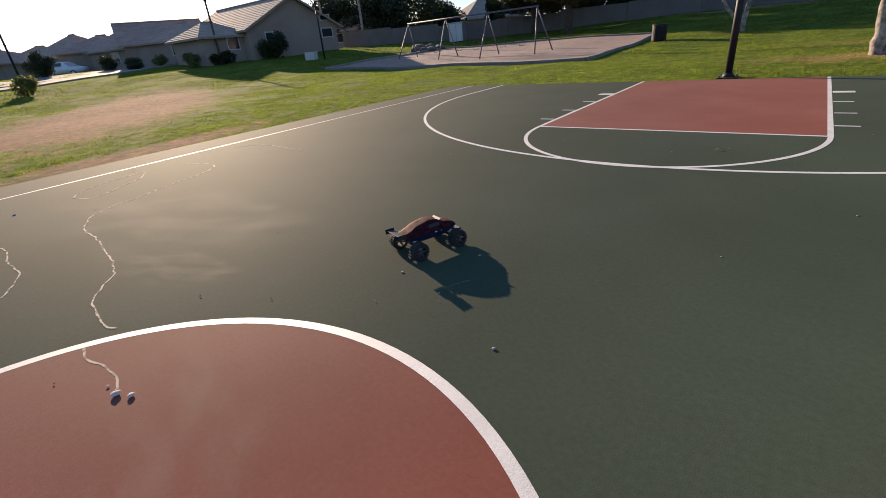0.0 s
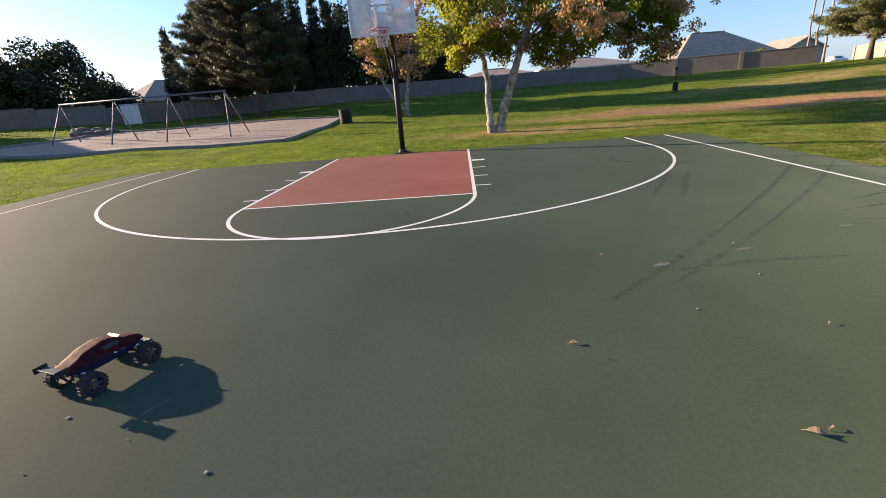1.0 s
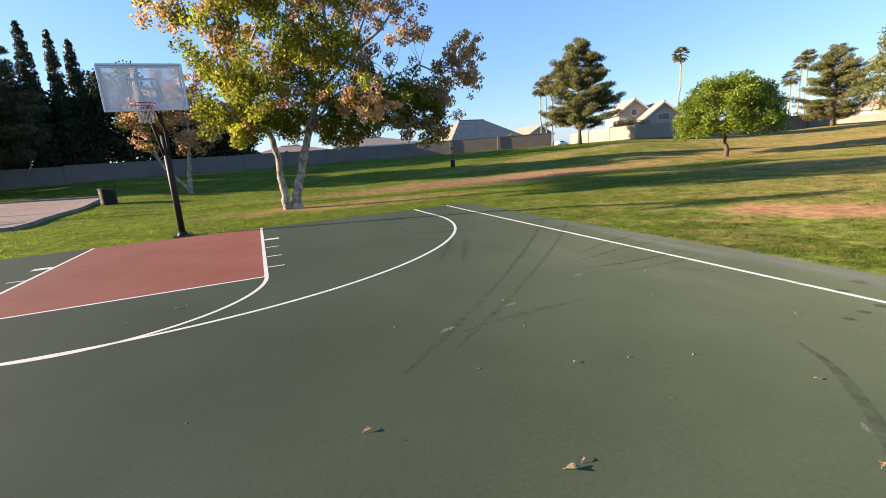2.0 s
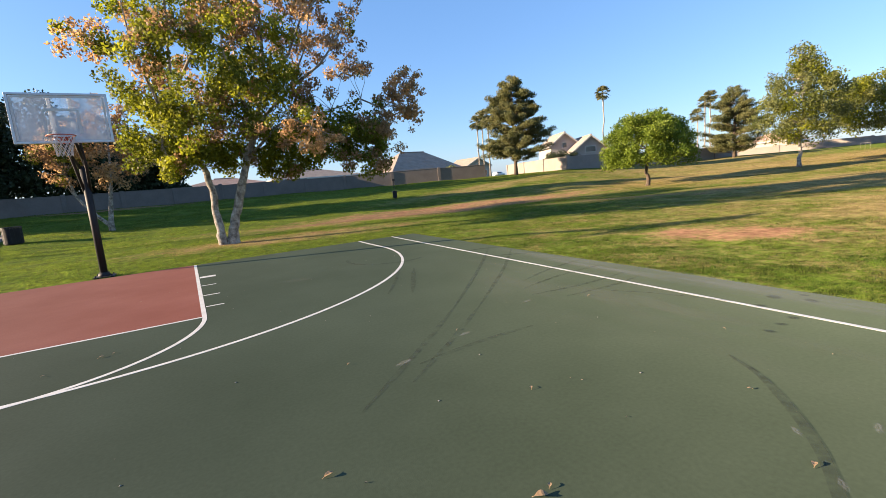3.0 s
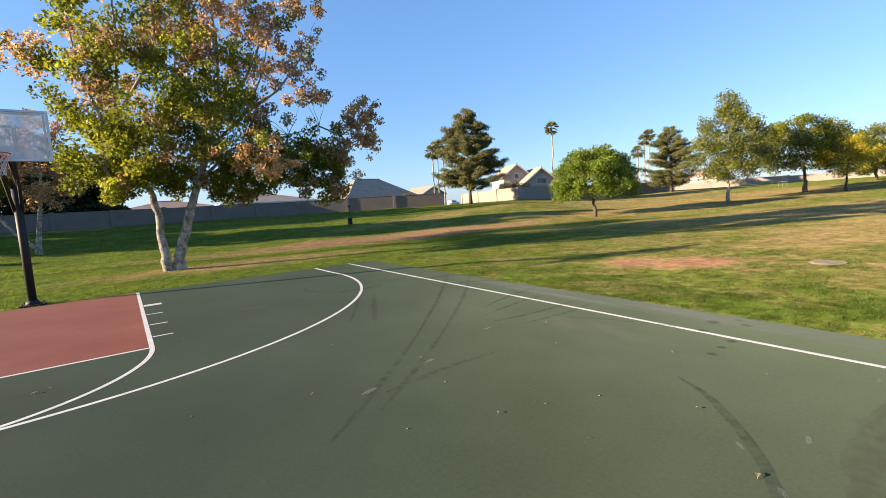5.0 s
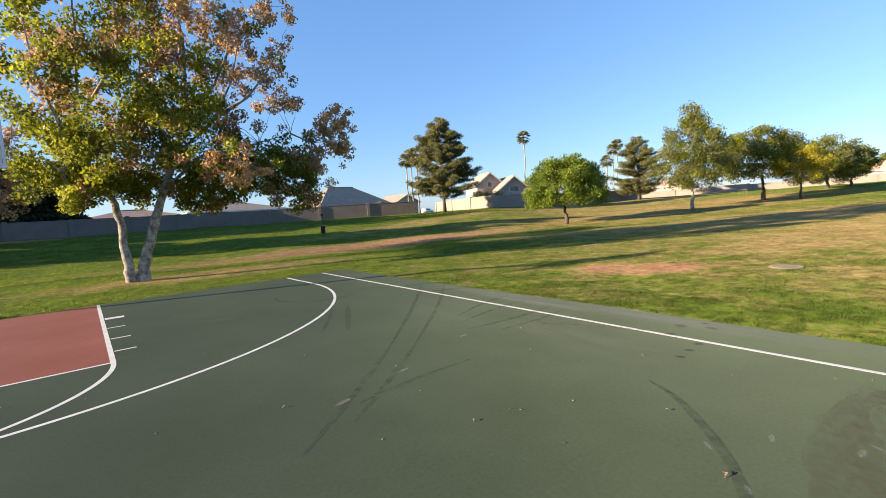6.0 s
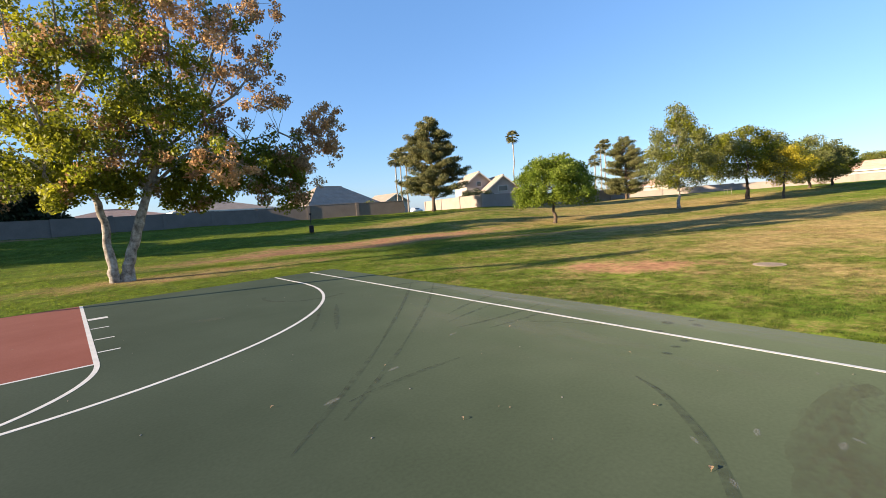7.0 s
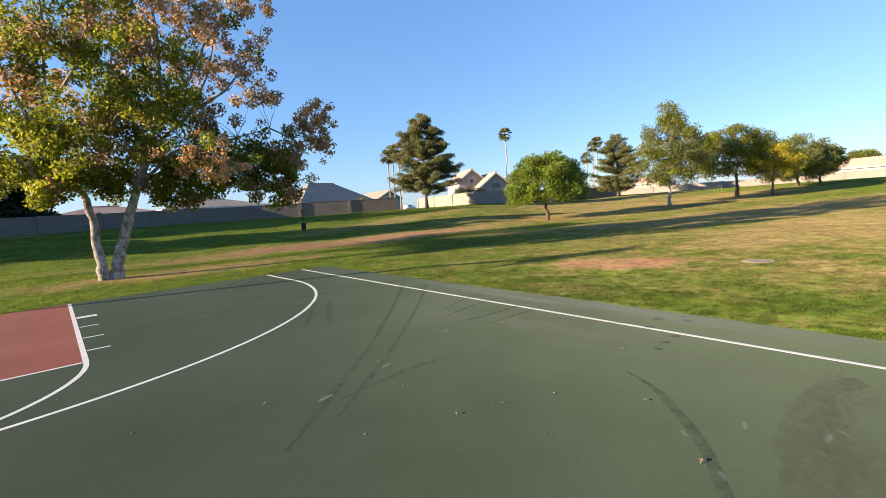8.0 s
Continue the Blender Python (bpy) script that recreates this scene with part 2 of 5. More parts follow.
def lawn_material(name, blades=False):
    m = bpy.data.materials.new(name)
    m.use_nodes = True
    n, l = m.node_tree.nodes, m.node_tree.links
    b = n["Principled BSDF"]
    b.inputs["Roughness"].default_value, b.inputs["Specular IOR Level"].default_value = (0.85, 0.2) if blades else (1.0, 0.02)
    b.inputs["Diffuse Roughness"].default_value = 0.3
    co = n.new("ShaderNodeTexCoord")

    def noise_node(scale, detail=5.0):
        t = n.new("ShaderNodeTexNoise")
        t.inputs["Scale"].default_value, t.inputs["Detail"].default_value, t.inputs["Roughness"].default_value = scale, detail, 0.65
        l.new(co.outputs["Object"], t.inputs["Vector"])
        return t.outputs["Fac"]

    def mixed(fac, a, c):
        x = n.new("ShaderNodeMix")
        x.data_type = "RGBA"
        l.new(fac, x.inputs[0])
        for s, v in ((6, a), (7, c)):
            if isinstance(v, tuple):
                x.inputs[s].default_value = (*v, 1)
            else:
                l.new(v, x.inputs[s])
        return x.outputs[2]

    def ranged(v, a, c, lo=0.0, hi=1.0):
        r = n.new("ShaderNodeMapRange")
        r.inputs[1].default_value, r.inputs[2].default_value, r.inputs[3].default_value, r.inputs[4].default_value = a, c, lo, hi
        l.new(v, r.inputs[0])
        return r.outputs[0]

    def combine(a, c, op):
        x = n.new("ShaderNodeMath")
        x.operation = op
        l.new(a, x.inputs[0]), l.new(c, x.inputs[1])
        x.use_clamp = op == "ADD"
        return x.outputs[0]

    green = mixed(ranged(noise_node(0.5), 0.35, 0.65), (0.061, 0.124, 0.0135), (0.129, 0.184, 0.0225))
    green = mixed(ranged(noise_node(9.0), 0.35, 0.7), green, (0.115, 0.133, 0.028))
    dry = n.new("ShaderNodeAttribute")
    dry.attribute_name = "dry"
    bare = n.new("ShaderNodeAttribute")
    bare.attribute_name = "bare"
    patchy = ranged(noise_node(0.9, 8.0), 0.3, 0.7, -0.38, 0.38)
    grain = ranged(noise_node(14.0, 4.0), 0.3, 0.7, -0.3, 0.3)
    f = combine(combine(dry.outputs["Fac"], patchy, "ADD"), grain, "ADD")
    col = mixed(ranged(f, 0.2, 0.95), green, (0.28, 0.21, 0.091))
    f2 = combine(combine(bare.outputs["Fac"], patchy, "ADD"), grain, "ADD")
    col = mixed(ranged(f2, 0.35, 0.8), col, (0.308, 0.164, 0.0945))
    h = n.new("ShaderNodeHueSaturation")
    l.new(col, h.inputs["Color"])
    turf = combine(ranged(noise_node(5.0, 5.0), 0.32, 0.62, 0.60, 1.22), ranged(noise_node(1.3, 4.0), 0.3, 0.7, 0.74, 1.18), "MULTIPLY")
    if blades:
        g = n.new("ShaderNodeNewGeometry")
        l.new(combine(turf, ranged(g.outputs["Random Per Island"], 0, 1, 1.0, 1.42), "MULTIPLY"), h.inputs["Value"])
        tr, mix = n.new("ShaderNodeBsdfTranslucent"), n.new("ShaderNodeMixShader")
        mix.inputs[0].default_value = 0.6
        l.new(h.outputs[0], tr.inputs["Color"])
        l.new(b.outputs[0], mix.inputs[1]), l.new(tr.outputs[0], mix.inputs[2])
        l.new(mix.outputs[0], n["Material Output"].inputs["Surface"])
    else:
        l.new(combine(turf, ranged(noise_node(45.0, 4.0), 0.3, 0.7, 0.72, 1.05), "MULTIPLY"), h.inputs["Value"])
        bp = n.new("ShaderNodeBump")
        bp.inputs["Strength"].default_value, bp.inputs["Distance"].default_value = 0.35, 0.02
        l.new(noise_node(22.0, 6.0), bp.inputs["Height"]), l.new(bp.outputs[0], b.inputs["Normal"])
    l.new(h.outputs[0], b.inputs["Base Color"])
    return m


ground = tagged(link_mesh("ground", ground_me, lawn_material("lawn")), "mown park lawn with green turf and dry straw-coloured patches", "lawn", kind="structure")

# ---- the court ----
HALF_W, RIGHT_W, BASE_Y, FAR_Y = 8.05, 8.02, 0.06, -27.3
court = thing("pavement_court", pose(0, 0, 0), "green acrylic basketball court slab with red painted areas and white lines", "court", kind="structure")
part("slab", prism(bmesh.new(), [(-HALF_W, FAR_Y), (RIGHT_W - 1.1, FAR_Y), (RIGHT_W, BASE_Y), (-HALF_W, BASE_Y)], -0.15, 0.0), M_GREEN, court)
LINE, FT_Y = 0.05, -5.97
part("key_paint", prism(bmesh.new(), [(-1.83, FT_Y), (1.83, FT_Y), (1.83, BASE_Y - 0.03), (-1.83, BASE_Y - 0.03)], 0.0, 0.001), M_RED, court, "brick red painted key")
part("centre_circle_paint", prism(bmesh.new(), arc(0, -13.41, 1.76, 0, 360, 96)[:-1], 0.0, 0.001), M_RED, court, "brick red painted centre circle")


def court_line(name, pts, width=LINE, closed=False, z=0.0018):
    return part(name, ribbon(bmesh.new(), pts, width, 0.0, z, closed), M_LINE, court, "white painted line")


court_line("centre_circle_line", arc(0, -13.41, 1.78, 0, 360, 120)[:-1], 0.06, True)
court_line("free_throw_line", [(-1.83, FT_Y), (1.83, FT_Y)], z=0.0016)
for sx in (-1, 1):
    court_line("lane_line", [(1.86 * sx, FT_Y), (1.86 * sx, BASE_Y - 0.03)], 0.06)
    court_line("side_line", [((5.95 if sx > 0 else -6.75), FAR_Y + 0.3), ((7.26 if sx > 0 else -7.2), BASE_Y - 0.02)], 0.05 if sx > 0 else 0.042)
    for i, y in enumerate((-2.25, -3.35, -4.38, -5.32)):
        court_line("lane_mark", [(1.90 * sx, y), ((2.15 if i else 2.2) * sx, y)], 0.05 if i else 0.2)
court_line("free_throw_arc", [(x, FT_Y + (y - FT_Y) * 1.03) for x, y in arc(0, FT_Y, 1.86, 180, 360, 60)], 0.055, z=0.0020)
court_line("three_point_line", [(6.20, BASE_Y - 0.03), (6.17, -0.9)] + arc(0.09, -1.76, 6.08, 0, -180, 110) + [(-6.0, -0.9), (-6.02, BASE_Y - 0.03)], 0.055, z=0.0022)

# ---- trees ----
def leaves(name, clumps, mats, parent, per, size, seed, droop=0.25, long=1.7, flat=1.0, label=""):
    """Single leaves in clumps: (x, y, z, radius, slot). One mesh of many small four-sided blades."""
    rng = np.random.default_rng(seed)
    P, S, MI = [], [], []
    for x, y, z, r, slot in clumps:
        n = max(4, int(per * r * r))
        d = rng.normal(size=(n, 3))
        d /= np.linalg.norm(d, axis=1)[:, None]
        rad = r * rng.random(n) ** 0.45
        p = d * rad[:, None] * np.array([1, 1, 0.8 * flat]) + np.array([x, y, z])
        P.append(p), S.append(np.full(n, size)), MI.append(np.full(n, slot))
    P, S, MI = np.concatenate(P), np.concatenate(S), np.concatenate(MI)
    n = len(P)
    S = S * rng.uniform(0.65, 1.25, n)
    u = rng.normal(size=(n, 3))
    u[:, 2] -= droop
    u /= np.linalg.norm(u, axis=1)[:, None]
    w = np.cross(u, rng.normal(size=(n, 3)))
    w /= np.linalg.norm(w, axis=1)[:, None]
    k = np.cross(u, w)
    a, b = u * (S * long / 2)[:, None], w * (S / 2)[:, None]
    bend = k * (S * 0.12)[:, None]
    V = np.stack([P - a, P + b + bend, P + a, P - b + bend], 1).reshape(-1, 3)
    me = bpy.data.meshes.new(name)
    me.vertices.add(4 * n), me.loops.add(4 * n), me.polygons.add(n)
    me.vertices.foreach_set("co", V.astype(np.float32).reshape(-1))
    me.loops.foreach_set("vertex_index", np.arange(4 * n, dtype=np.int32))
    me.polygons.foreach_set("loop_start", np.arange(0, 4 * n, 4, dtype=np.int32))
    ob = link_mesh(name, me, mats, parent, label)
    me.polygons.foreach_set("material_index", MI.astype(np.int32))
    me.update()
    return ob


def wander(a, b, n, sway, rng):
    a, b = Vector(a), Vector(b)
    out = [a]
    for i in range(1, n):
        f = i / n
        out.append(a.lerp(b, f) + Vector((rng.uniform(-1, 1), rng.uniform(-1, 1), rng.uniform(-0.4, 0.6))) * sway * math.sin(math.pi * f))
    return out + [b]


def lobes(seed, n, centre, radii, r0, r1, slots, hollow=0.35, low=-1.0):
    """Clumps spread through an egg-shaped crown, thicker to the outside."""
    rng = random.Random(seed)
    out = []
    while len(out) < n:
        d = Vector((rng.gauss(0, 1), rng.gauss(0, 1), rng.gauss(0, 1))).normalized()
        if d.z < low:
            continue
        f = hollow + (1 - hollow) * rng.random() ** 0.6
        out.append((centre[0] + d.x * f * radii[0], centre[1] + d.y * f * radii[1], centre[2] + d.z * f * radii[2], rng.uniform(r0, r1), rng.choice(slots)))
    return out


def limbs(tree, clumps, forks, bark, seed, r0=0.05, share=1.0):
    """Branches from the nearest lower fork to each clump, as one mesh."""
    rng = random.Random(seed)
    bm = bmesh.new()
    for c in clumps:
        if rng.random() > share:
            continue
        p = Vector(c[:3])
        f = min(forks, key=lambda q: (p - Vector(q)).length + (2.5 if q[2] > p.z else 0))
        n = 4
        if (p - Vector(f)).length > (1.4 if rng.random() > 0.12 else 2.0):
            continue
        tube(bm, wander(f, p, n, 0.10 * (p - Vector(f)).length, rng), [r0 * (1 - 0.8 * i / n) for i in range(n + 1)], 5, caps=False)
    return tagged(part("branch", bm, bark, tree, smooth=True), kind="stuff")


def broad_tree(name, m, label, trunk_h, trunk_r, clumps, mats, bark, per, size, seed, group="", lean=(0, 0), branch_r=0.05, long=1.7, category="tree", forks=None):
    rng = random.Random(seed)
    tree = thing(name, m, label, category, group)
    top = Vector((lean[0], lean[1], trunk_h))
    bm = bmesh.new()
    pts = wander((0, 0, -0.15), top, 6, trunk_r * 0.6, rng)
    tube(bm, pts, [trunk_r * (1.5 if i == 0 else 1.1 - 0.09 * i) for i in range(7)], 10)
    zc = max(c[2] for c in clumps)
    pts2 = wander(top, (lean[0] * 1.2, lean[1] * 1.2, zc * 0.85), 5, 0.2, rng)
    tube(bm, pts2, [trunk_r * 0.6 * (1 - 0.17 * i) for i in range(6)], 8)
    part("trunk", bm, bark, tree, smooth=True)
    limbs(tree, clumps, forks or [tuple(p) for p in pts[4:] + pts2], bark, seed, branch_r)
    leaves("crown", clumps, mats, tree, per, size, seed, long=long)
    return tree


# the two-stemmed tree beside the court
def court_tree():
    rng = random.Random(5)
    t = thing("poplar_tree", pose(3.1, 5.2, float(height(3.1, 5.2))), "two-stemmed tree with pale bark and green, yellow and dry orange leaves", "tree")
    stems = [[(-0.22, 0, -0.15), (-0.26, 0, 0.5), (-0.30, 0.1, 1.2), (-0.30, 0.2, 2.0), (-0.45, 0.3, 2.8), (-0.9, 0.4, 3.5), (-1.1, 0.4, 5.2), (-0.9, 0.3, 7.4), (-0.8, 0.2, 9.2)],
             [(0.10, 0, -0.15), (0.16, 0, 0.5), (0.38, -0.05, 1.2), (0.66, -0.1, 2.1), (0.98, -0.1, 3.0), (1.45, 0, 4.2), (1.9, 0.1, 5.8), (2.1, 0.1, 7.6), (2.0, 0, 9.8)]]
    forks = []
    for k, s in enumerate(stems):
        bm = bmesh.new()
        r = (0.125, 0.15)[k]
        fine = []
        for i in range(4 * (len(s) - 1) + 1):
            a, f = min(i // 4, len(s) - 2), (i / 4) - min(i // 4, len(s) - 2)
            p = Vector(s[a]).lerp(Vector(s[a + 1]), f)
            fine.append(p + Vector((rng.uniform(-1, 1), rng.uniform(-1, 1), 0)) * 0.022)
        girth = (1.6, 1.08, 0.95, 0.88, 0.78, 0.62, 0.48, 0.32, 0.15)
        radii = [r * float(np.interp(i / 4, range(9), girth)) * rng.uniform(0.93, 1.09) for i in range(len(fine))]
        tube(bm, fine, radii, 14)
        part("trunk", bm, M_BARK, t, smooth=True)
        forks += s[4:]
    bm = bmesh.new()
    big = [[stems[1][4], (2.6, -0.2, 4.0), (4.2, -0.4, 4.7), (5.4, -0.55, 5.08)], [stems[1][5], (2.9, 0.2, 5.6), (3.7, 0.3, 7.2), (4.1, 0.2, 9.0)],
           [stems[0][4], (-1.6, -0.2, 3.6), (-2.6, -0.4, 4.6)], [stems[1][6], (1.4, -0.8, 7.0), (0.8, -1.2, 8.6)], [(5.4, -0.55, 5.08), (5.9, -0.8, 4.8), (6.3, -0.6, 4.75), (6.8, -0.8, 5.1), (7.2, -0.7, 5.6), (7.6, -0.85, 6.4)],
           [stems[0][5], (-1.5, -0.8, 4.8), (-1.9, -1.3, 6.2), (-2.0, -1.6, 7.8)], [stems[0][6], (-0.3, -0.9, 6.4), (0.1, -1.6, 7.6), (0.0, -1.9, 9.2)], [stems[1][5], (0.9, -0.9, 5.2), (0.5, -1.6, 6.4), (0.6, -2.0, 7.6)],
           [stems[1][6], (2.8, -0.6, 6.6), (3.2, -1.3, 7.6), (3.9, -1.7, 8.4), (4.3, -1.8, 9.2)], [stems[1][4], (2.0, -0.7, 4.0), (2.3, -1.7, 4.2), (2.7, -2.9, 3.7)], [(2.9, 0.2, 5.6), (3.9, -0.6, 6.3), (4.6, -0.8, 7.2), (5.0, -0.9, 7.9)]]
    for s in big:
        tube(bm, s, [(0.034 if len(s) > 5 else 0.06 if len(s) > 3 else 0.04) * (1 - 0.83 * i / (len(s) - 1)) for i in range(len(s))], 8)
        forks += s[1:]
    part("limb", bm, M_BARK, t, smooth=True)
    G, Y, O, B = 0, 1, 2, 3

    def hue(x, y, z):
        if x > 6.3:
            return rng.choice([O, O, B, O])
        if x > 4.3 and z < 5.0:
            return rng.choice([G, G, G, B])
        if 1.8 < x <= 4.3 and z < 5.0 and y < -2.3:
            return rng.choice([O, O, O, Y])
        if x > 3.0 and z > 5.0:
            return rng.choice([B, B, B, O, G])
        if 1.2 < x <= 3.0 and z > 7.0:
            return rng.choice([O, O, Y, B])
        if x < -2.7 and z > 5.5:
            return rng.choice([O, B, Y])
        if x < -1.2 and z < 3.6:
            return rng.choice([Y, G, G])
        if z < 4.6:
            return rng.choice([G, G, Y, G, B])
        return rng.choice([G, Y, G, Y, Y, G, G, B, O])

    cl = lobes(1, 168, (-0.2, -0.1, 6.6), (2.7, 3.4, 4.2), 0.28, 0.58, [G], 0.42)
    cl += lobes(2, 112, (1.8, -0.1, 7.8), (2.3, 3.4, 4.0), 0.26, 0.52, [G], 0.35)
    cl += lobes(3, 135, (4.0, -0.1, 8.3), (2.3, 3.2, 3.6), 0.18, 0.4, [G], 0.2)
    cl += lobes(4, 46, (-1.3, 0, 3.9), (1.8, 1.5, 1.4), 0.3, 0.5, [G])
    cl += lobes(5, 50, (1.7, 0.2, 4.3), (2.2, 1.5, 1.8), 0.3, 0.5, [G])
    cl += lobes(14, 44, (3.0, -0.4, 3.5), (1.6, 1.0, 1.15), 0.28, 0.46, [G])
    cl += lobes(6, 34, (2.5, -3.2, 3.5), (1.45, 0.8, 0.8), 0.15, 0.28, [G])
    cl += lobes(7, 90, (5.3, -0.6, 3.5), (1.6, 1.0, 1.5), 0.25, 0.48, [G])
    cl += lobes(8, 46, (7.3, -0.8, 5.2), (0.85, 0.7, 1.4), 0.16, 0.34, [G])
    cl += lobes(10, 13, (-3.1, -0.6, 6.7), (0.8, 0.8, 0.9), 0.18, 0.36, [G])
    cl += lobes(15, 12, (6.4, -0.7, 4.8), (0.7, 0.4, 0.5), 0.16, 0.3, [G])
    cl += lobes(16, 17, (-1.35, -0.8, 2.75), (0.45, 0.5, 0.5), 0.18, 0.32, [G])
    cl += lobes(17, 34, (0.4, 0.4, 3.1), (1.0, 0.9, 0.6), 0.2, 0.36, [G])
    cl += lobes(18, 40, (2.5, 0.3, 2.75), (1.1, 0.9, 0.6), 0.2, 0.38, [G])
    cl = [(x, y, z, r, hue(x, y, z)) for x, y, z, r, _ in cl]
    limbs(t, cl, forks, M_BARK, 3, 0.014, 0.5)
    leaves("crown", cl, [L_GREEN, L_YELLOW, L_ORANGE, L_BROWN], t, 860, 0.075, 4, droop=0.6)
    return t


court_tree()


def pine(name, m, label, h, r, low, mat, seed, per=210, trunk=0.22, group="", shape=0.75):
    rng = random.Random(seed)
    t = thing(name, m, label, "pine tree", group)
    bm = bmesh.new()
    pts = wander((0, 0, -0.2), (0, 0, h * 0.95), 8, 0.12, rng)
    tube(bm, pts, [trunk * (1.35 if i == 0 else 1 - 0.11 * i) for i in range(9)], 9)
    part("trunk", bm, M_BARK_DARK, t, smooth=True)
    cl, bm = [], bmesh.new()
    layers = int(h * 2.6)
    for i in range(layers):
        f = i / (layers - 1)
        z = low + (h - low) * f
        reach = r * (max(0.0, math.sin(math.pi * (0.25 + 0.72 * f) ** shape)) ** 0.95 * 0.97 + 0.07)
        for k in range(rng.randint(4, 6)):
            a = rng.uniform(0, 6.283)
            L = reach * rng.uniform(0.55, 1.1)
            end = Vector((math.cos(a) * L, math.sin(a) * L, z + L * rng.uniform(0.05, 0.3)))
            tube(bm, [(0, 0, z - 0.3), end * 0.5 + Vector((0, 0, z * 0.5 - 0.2)), end], [0.05, 0.035, 0.012], 4, caps=False)
            for q in range(max(1, int(L / 0.42))):
                s = 1 - 0.13 * q
                if s > 0.25:
                    cl.append((end.x * s, end.y * s, z + (end.z - z) * s + rng.uniform(-0.1, 0.2), rng.uniform(0.36, 0.72) * (r / 4.4) ** 0.5, 0))
    tagged(part("branch", bm, M_BARK_DARK, t), kind="stuff")
    leaves("crown", cl, [mat], t, per * 1.7, 0.06, seed, droop=-0.8, long=5.5, flat=0.7)
    return t


def cypress(name, m, label, h, r, seed):
    t = thing(name, m, label, "cypress tree", "cypresses behind the wall")
    rng = random.Random(seed)
    part("trunk", tube(bmesh.new(), [(0, 0, -0.2), (0, 0, h * 0.6), (0, 0, h * 0.95)], [0.16, 0.1, 0.03], 8), M_BARK_DARK, t, smooth=True)
    cl = []
    for i in range(int(h * 16)):
        f = rng.random()
        rr = r * (1 - f) ** 0.55 * min(1, f * 8 + 0.3)
        a = rng.uniform(0, 6.283)
        cl.append((math.cos(a) * rr * 0.66, math.sin(a) * rr * 0.66, 0.4 + f * (h - 0.5), 0.2 + rr * 0.34, 0))
    leaves("crown", cl, [L_DARK], t, 260, 0.12, seed, droop=-1.2, long=2.4)
    return t


def palm(name, m, label, h, seed, r=2.3):
    t = thing(name, m, label, "palm tree", "fan palms")
    rng = random.Random(seed)
    part("trunk", tube(bmesh.new(), wander((0, 0, -0.2), (0, 0, h), 8, 0.15, rng), [0.26, 0.17, 0.15, 0.14, 0.13, 0.13, 0.13, 0.14, 0.18], 9), M_BARK, t, smooth=True)
    bm = bmesh.new()
    for i in range(60):
        a, el = rng.uniform(0, 6.283), radians(rng.uniform(-55, 75))
        d = Vector((math.cos(a) * math.cos(el), math.sin(a) * math.cos(el), math.sin(el)))
        s = d.cross(Vector((0, 0, 1))).normalized()
        up = s.cross(d)
        o = Vector((0, 0, h))
        stem = o + d * r * 0.5
        for k in range(-4, 5):
            w = radians(k * 17)
            tip = stem + (d * math.cos(w) + s * math.sin(w)) * r * 0.6 - Vector((0, 0, 0.14 * r))
            q = (s * math.cos(w) - d * math.sin(w)) * 0.065
            mid = stem.lerp(tip, 0.55) + up * 0.06
            bm.faces.new([bm.verts.new(v) for v in (stem, mid + q, tip, mid - q)])
        bm.faces.new([bm.verts.new(v) for v in (o - s * 0.02, o + s * 0.02, stem + s * 0.02, stem - s * 0.02)])
    part("crown", bm, L_PALM, t)
    return t


# park trees, from the wall's end round to the far rim
pine("pine_tree", spot(39.4, 57), "tall green pine with a rounded crown on the lawn", 11.3, 4.4, 1.9, L_PINE, 11, per=260)
broad_tree("citrus_tree", spot(54.4, 36), "bright green round-headed tree with a slim trunk", 1.5, 0.15,
           lobes(21, 300, (0.1, 0, 2.35), (3.1, 3.0, 2.75), 0.38, 0.62, [0], 0.55, -0.32) + lobes(23, 34, (0.1, 0, 2.5), (3.0, 2.9, 2.95), 0.16, 0.26, [0], 0.97, 0.0), [L_LIME], M_BARK_DARK, 560, 0.085, 22)
broad_tree("ash_tree", spot(68.2, 46), "tall airy green tree with a pale trunk", 2.2, 0.15,
           lobes(31, 165, (0.2, 0, 4.8), (3.4, 3.0, 3.2), 0.45, 0.85, [0, 1, 1], 0.3) + lobes(32, 20, (0, 0, 8.0), (1.4, 1.4, 1.2), 0.4, 0.7, [0, 1]), [L_GREEN, L_OLIVE], M_BARK, 300, 0.10, 33)
broad_tree("mesquite_tree", spot(74.7, 56), "spreading dark green tree with forked trunk", 1.6, 0.22,
           lobes(41, 145, (0, 0.7, 4.4), (4.4, 4.0, 2.8), 0.6, 1.0, [0, 0, 1], 0.4, -0.8), [L_GREEN, L_OLIVE], M_BARK_DARK, 270, 0.12, 43, lean=(0.5, 0.2))
broad_tree("yellow_tree", spot(77.7, 55) @ Matrix.Diagonal((0.8, 0.8, 0.8, 1)), "small tree with yellow-green leaves", 1.8, 0.15,
           lobes(51, 80, (0, 0, 3.9), (3.4, 3.0, 2.3), 0.5, 0.9, [0, 0, 1], 0.4, -0.9), [L_GOLD, L_OLIVE], M_BARK_DARK, 230, 0.12, 53)
broad_tree("olive_tree", spot(79.7, 74), "low spreading olive-green tree", 1.3, 0.18,
           lobes(61, 160, (0, 0, 3.4), (4.3, 4.0, 2.9), 0.6, 1.0, [0, 0, 1], 0.4, -0.95), [L_OLIVE, L_GREEN], M_BARK_DARK, 230, 0.13, 63)
